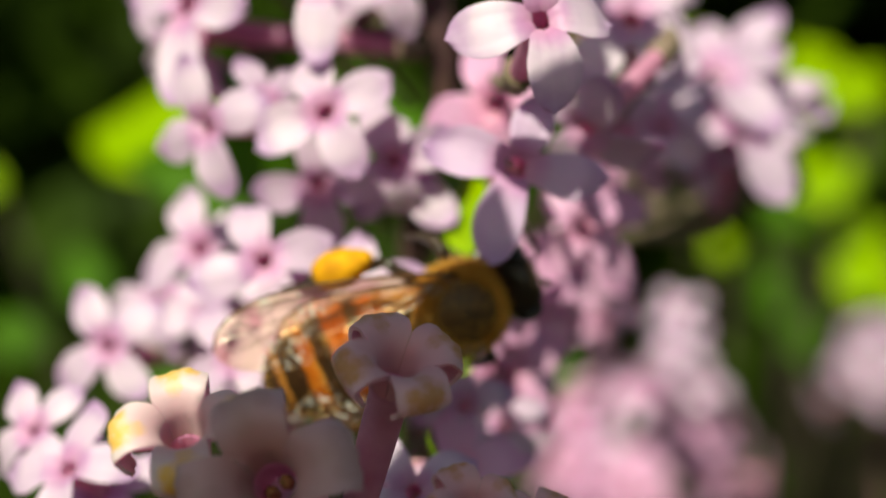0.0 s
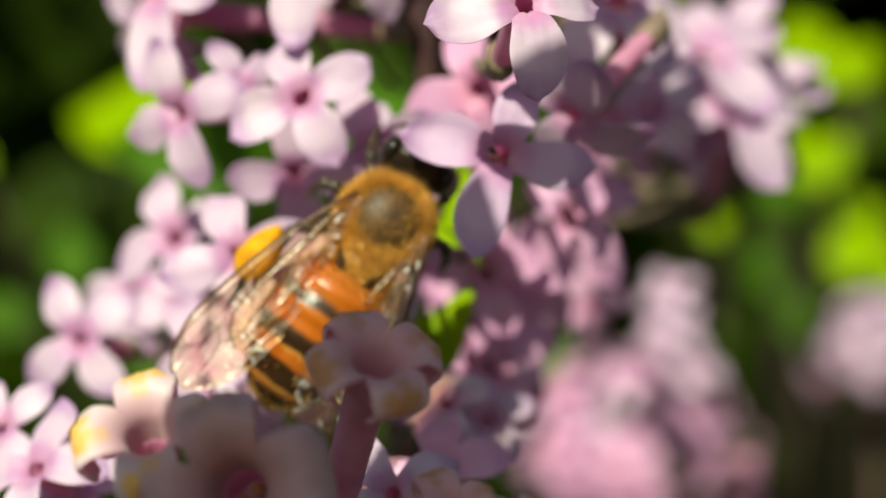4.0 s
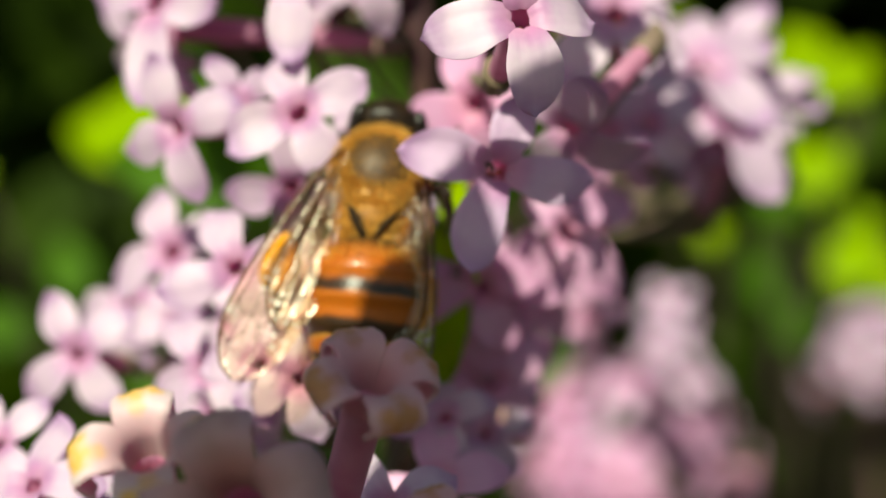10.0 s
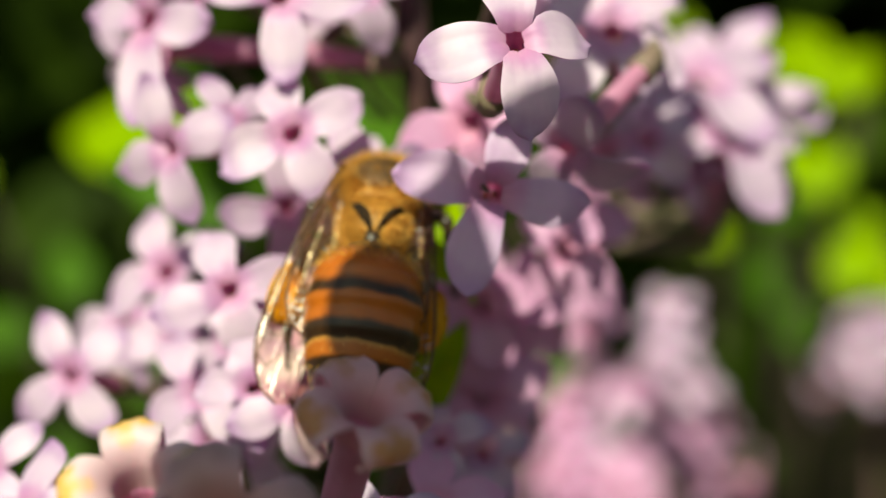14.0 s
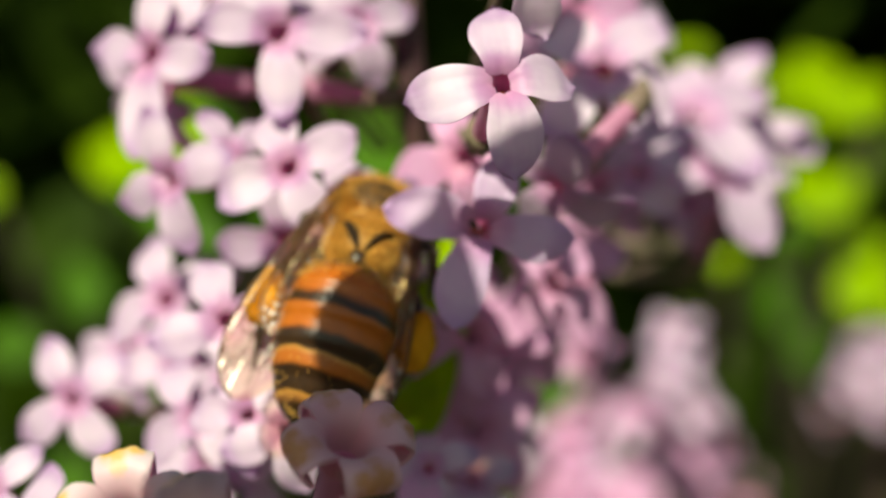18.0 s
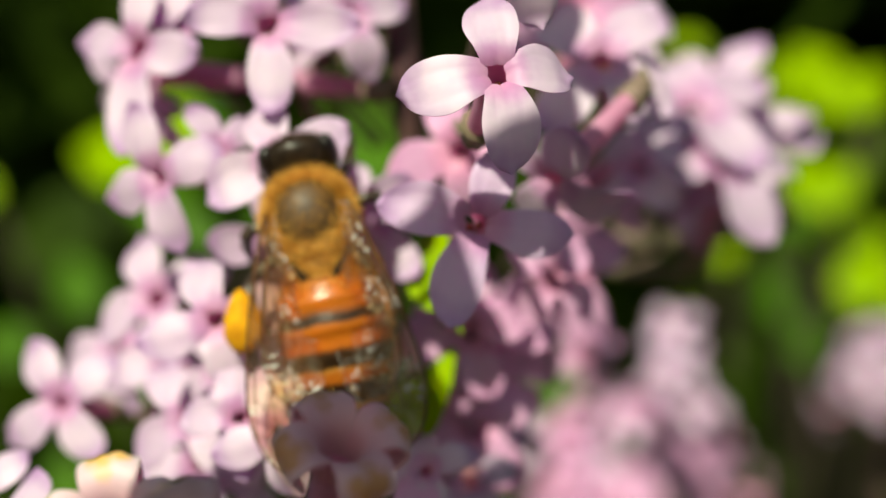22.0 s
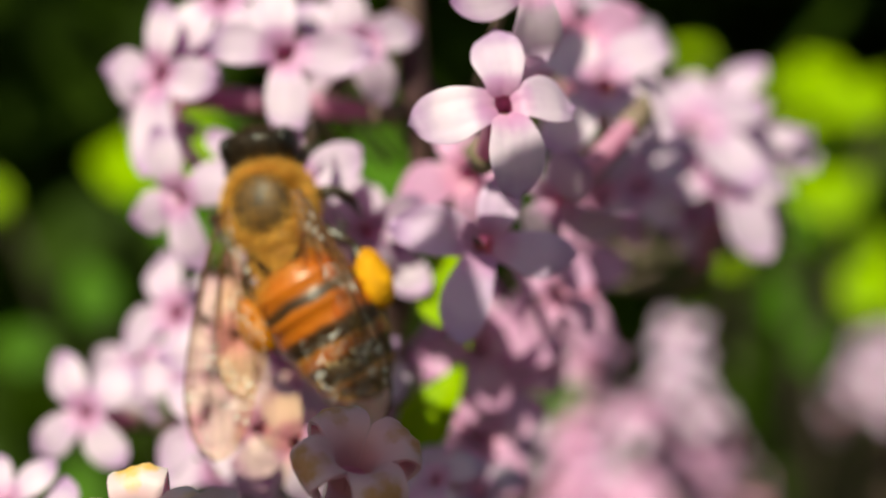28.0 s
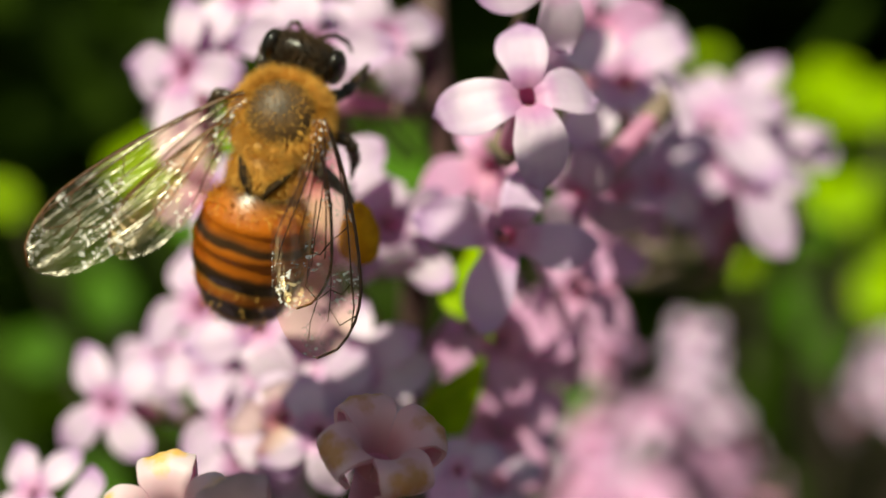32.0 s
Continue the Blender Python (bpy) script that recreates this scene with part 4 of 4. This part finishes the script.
LEGS = {}
for sx, tag in ((-1, "left"), (1, "right")):
    for pair, (hip, knee, ankle, toe) in enumerate((
            ((0.9, 1.1, -1.2), (1.7, 1.9, -1.5), (1.9, 2.8, -2.5), (1.9, 3.5, -3.2)),
            ((1.1, 0.1, -1.3), (2.75, 0.2, -0.6), (3.1, -0.3, -1.7), (3.2, -1.0, -2.6)),
            ((1.0, -0.9, -1.3), (3.0, -2.2, -0.7), (3.5, -5.0, -1.1), (3.5, -6.7, -2.0)))):
        hip, knee, ankle, toe = [Vector((sx * p[0], p[1], p[2])) * MM for p in (hip, knee, ankle, toe)]
        o = hip
        v, f = sweep(bent(hip - o, knee - o, (0, 0, 0.15 * MM), 6), [0.22 * MM, 0.30 * MM, 0.32 * MM, 0.30 * MM, 0.26 * MM, 0.20 * MM], 8)
        leg = part("leg", mesh_of("leg", v, f, CUTICLE), bee, m=Matrix.Translation(o))
        wide = 0.5 if pair == 2 else 0.27
        v, f = sweep(bent(knee - o, ankle - o, (0, 0, 0), 5), [0.2 * MM, 0.3 * MM, wide * 0.8 * MM, wide * MM, 0.22 * MM], 8)
        part("tibia", mesh_of("tibia", v, f, CUTICLE), leg)
        v, f = sweep(bent(ankle - o, toe - o, (0, 0, 0.1 * MM), 6), [0.24 * MM, 0.22 * MM, 0.15 * MM, 0.12 * MM, 0.10 * MM, 0.08 * MM], 7)
        part("foot", mesh_of("foot", v, f, CUTICLE), leg)
        if pair == 2:
            mid = (knee.lerp(ankle, 0.58) - o) / MM
            v, f = ellipsoid((mid.x + sx * 0.25, mid.y, mid.z + 0.25), (0.84, 1.36, 0.80), 12, 16)
            v = [Vector((mid.x * MM + (p.x - mid.x * MM) * (1 - 0.30 * (p.y - mid.y * MM) / (1.35 * MM)), p.y, p.z)) for p in v]
            v = [p + 0.00010 * noise.noise(p * 2500) * Vector((1, 1, 1)) for p in v]
            part("pollen_load", mesh_of("pollen_load", v, f, POLLEN), leg, "bright yellow packed pollen")
        LEGS[tag, pair] = leg


def bee_pose(x, y, z, heading, pitch, roll):
    """The bee's place in millimetres; heading turns clockwise from upright, pitch leans its head away, roll turns it about its length."""
    h, p = radians(heading), radians(pitch)
    fwd = Vector((math.sin(h) * math.cos(p), math.sin(p), math.cos(h) * math.cos(p)))
    back = Vector((0, -1, 0))
    back = (back - fwd * back.dot(fwd)).normalized()
    right = fwd.cross(back)
    turn = Matrix((right, fwd, back)).transposed().to_4x4()
    return Matrix.Translation(Vector((x * MM, y * MM, 1.2 + z * MM))) @ turn @ Matrix.Rotation(radians(roll), 4, "Y")


def wing_pose(side, hind, spread, lift):
    sx = -1 if side == "left" else 1
    base = Vector((sx * 1.35, 0.35 - (0.75 if hind else 0), 1.10 - (0.2 if hind else 0))) * MM
    return Matrix.Translation(base) @ Matrix.Rotation(radians(sx * spread), 4, "Z") @ Matrix.Rotation(radians(-lift), 4, "X") @ Matrix.Rotation(radians(sx * (8 + (0.8 * lift if lift < 0 else 0))), 4, "Y")


def motions():
    rows = (
        (0.0, 0.10, -8.0, -2.72, 67, 0, 15, 2, -3, -10, 0, 10, 4, 6, 3, 2, -42),
        (1.0, 0.47, -8.0, -2.70, 71, 0, 15, 4, -7, -10, 0, 10, 4, 6, 3, 2, -42),
        (2.0, -0.37, -8.0, -2.82, 59, 0, 15, -2, 5, -10, 0, 14, 4, 6, 3, 2, -42),
        (2.5, -1.22, -8.0, -2.04, 43, 0, 12, -9, 18, -10, 0, 14, 4, 6, 3, 2, -42),
        (3.0, -1.00, -8.0, -0.38, 34, 0, 10, -5, 10, -10, 0, 14, 4, 5, 3, -2, -42),
        (3.5, -2.02, -8.0, 0.32, 34, 0, 8, -1, 3, -10, 0, 14, 4, 4, 3, -2, -42),
        (5.5, -2.50, -6.5, 1.29, 16, 8, 0, -2, 4, -18, 6, 22, -2, 3, -3, -4, -2),
        (6.0, -2.85, -6.5, 1.92, 16, 10, 0, -1, 2, -19, 8, 20, -3, 3, -4, -4, -2),
        (7.0, -2.58, -6.5, 2.77, 7, 14, 0, -3, 5, -22, 11, 26, -6, 3, -7, -11, -17),
        (8.0, -2.80, -6.5, 3.18, 6, 14, 0, -1, 3, -22, 11, 26, -6, 3, -7, -9, -22),
        (9.0, -2.21, -6.5, 3.74, 7, 16, 0, 1, -2, -23, 12, 24, -8, 3, -9, -4, -24),
        (10.0, -2.38, -6.4, 3.09, 8, 24, 0, 1, -3, -29, 18, 20, -13, 3, -14, 0, -22),
        (10.5, -2.22, -6.2, 3.55, 8, 38, 0, 2, -4, -39, 29, 15, -23, 3, -24, 2, -21),
        (11.0, -2.11, -6.0, 3.21, 7, 56, 0, 2, -3, -51, 37, 13, -36, 3, -37, 1, -22),
        (12.0, -2.09, -6.0, 3.11, 5, 56, 0, 1, -2, -51, 37, 12, -36, 3, -37, 2, -23),
        (13.0, -1.89, -6.0, 3.08, 5, 56, 0, 0, 1, -51, 37, 13, -36, 3, -37, 5, -21),
        (14.0, -2.10, -6.0, 3.11, 8, 56, 0, 1, -2, -51, 37, 12, -36, 3, -37, 7, -17),
        (16.5, -2.06, -6.0, 3.00, 9, 56, 0, 0, -1, -51, 37, 13, -36, 5, -37, 1, -15),
        (17.0, -2.04, -6.0, 3.10, 9, 56, 0, 0, 0, -51, 37, 13, -36, 5, -37, -1, -15),
        (18.0, -2.08, -6.0, 3.60, 17, 56, 0, 1, -2, -51, 37, 14, -36, 5, -37, 6, -5),
        (19.0, -1.84, -6.0, 3.67, 15, 56, 0, 2, -4, -51, 37, 14, -36, 5, -37, 0, -6),
        (20.0, -1.91, -6.0, 3.66, 10, 50, 0, 1, -1, -47, 37, 13, -32, 5, -33, 3, -14),
        (20.5, -2.54, -6.5, 4.23, 8, 14, 0, 2, -4, -22, 11, 11, -6, 4, -7, 4, -18),
        (21.0, -2.15, -6.5, 4.74, 8, 6, 0, 1, -1, -16, 5, 9, 0, 3, -1, 8, -20),
        (21.5, -3.53, -6.5, 4.51, -3, 0, 0, -1, 1, -30, 0, 8, 4, 3, 3, 1, -27),
        (22.0, -4.47, -6.0, 3.58, -12, 0, 0, 0, 0, -30, 0, 9, 4, 4, 3, -3, -30),
        (23.0, -3.63, -10.0, 3.52, -18, 0, 0, -3, 7, -30, 0, 6, 4, 6, 3, 5, -17),
        (24.0, -4.90, -10.0, 4.00, -10, 0, -4, 2, -5, -30, 0, 27, 4, 11, 3, 17, 0),
        (25.0, -4.95, -10.0, 3.90, -9, 0, -4, 6, -13, -30, 0, 13, 4, 11, 3, 20, 7),
        (27.5, -6.85, -8.5, 4.25, -15, 0, -10, 5, -11, -30, 0, 18, 4, 10, 3, 21, -4),
        (28.0, -6.57, -8.5, 4.77, -16, 0, -12, 7, -15, -30, 0, 20, 4, 5, 3, 22, -6),
        (29.0, -7.59, -8.5, 5.79, -9, 0, -15, 11, -22, -12, 0, 20, 4, 8, 3, 34, 1),
        (30.0, -7.47, -8.5, 5.89, -13, 0, -15, 12, -24, -12, 0, 26, 4, 8, 3, 28, -9),
        (30.5, -7.63, -8.5, 6.37, -9, 0, -12, 12, -24, -12, 0, 34, 4, 9, 3, 33, -7),
        (31.0, -7.01, -9.5, 6.95, 6, 0, -8, 10, -20, -12, 14, 33, 4, 12, 3, 36, 7),
        (31.5, -6.97, -12.5, 6.85, 9, 0, -3, 5, -10, -12, 18, 32, 4, 18, 14, 38, 6),
        (32.0, -6.41, -15.0, 7.63, 17, 0, 0, 2, -2, -12, 27, 36, 4, 22, 32, 42, 10),
    )
    # the added unseen leaf moves, so its shadow on the foremost flowers shifts
    rest = added_shade_leaf.matrix_basis.copy()
    walk(added_shade_leaf, [(t, Matrix.Translation(Vector((dx, dy, dz)) * MM) @ rest) for t, dx, dy, dz in ((0, 0.2, -1.3, -1.5), (3, 0.2, -1.3, -1.5), (6, 0.15, -1.0, -1.15), (9, 0.1, -0.5, -0.55), (14, 0, 0, 0), (32, 0, 0, 0))])
    walk(bee, [(r[0], bee_pose(*r[1:7])) for r in rows])
    walk(head, [(r[0], pose(0, 0.00185, -0.0001, r[9], 0, -r[7])) for r in rows])
    walk(abdomen, [(r[0], pose(0, -0.0021 - 0.00002 * r[10] - 0.000016 * r[5], 0.0001, r[10], 0, -r[8])) for r in rows])
    for side, col in (("left", 11), ("right", 13)):
        for hind in (False, True):
            walk(WINGS[side, hind], [(r[0], wing_pose(side, hind, r[col] * (0.75 if hind else 1), r[col + 1] * (0.8 if hind else 1))) for r in rows])
    for (side, pair), leg in LEGS.items():
        sx = -1 if side == "left" else 1
        o = leg.matrix_basis.translation.copy()
        walk(leg, [(r[0], Matrix.Translation(o) @ Matrix.Rotation(radians(r[10] if pair == 2 else 0), 4, "X") @ Matrix.Rotation(radians(r[15 if sx < 0 else 16] if pair == 2 else sx * 9 * math.sin(r[0] * (1.3 + 0.35 * pair) + sx + pair)), 4, "Z")) for r in rows])


motions()
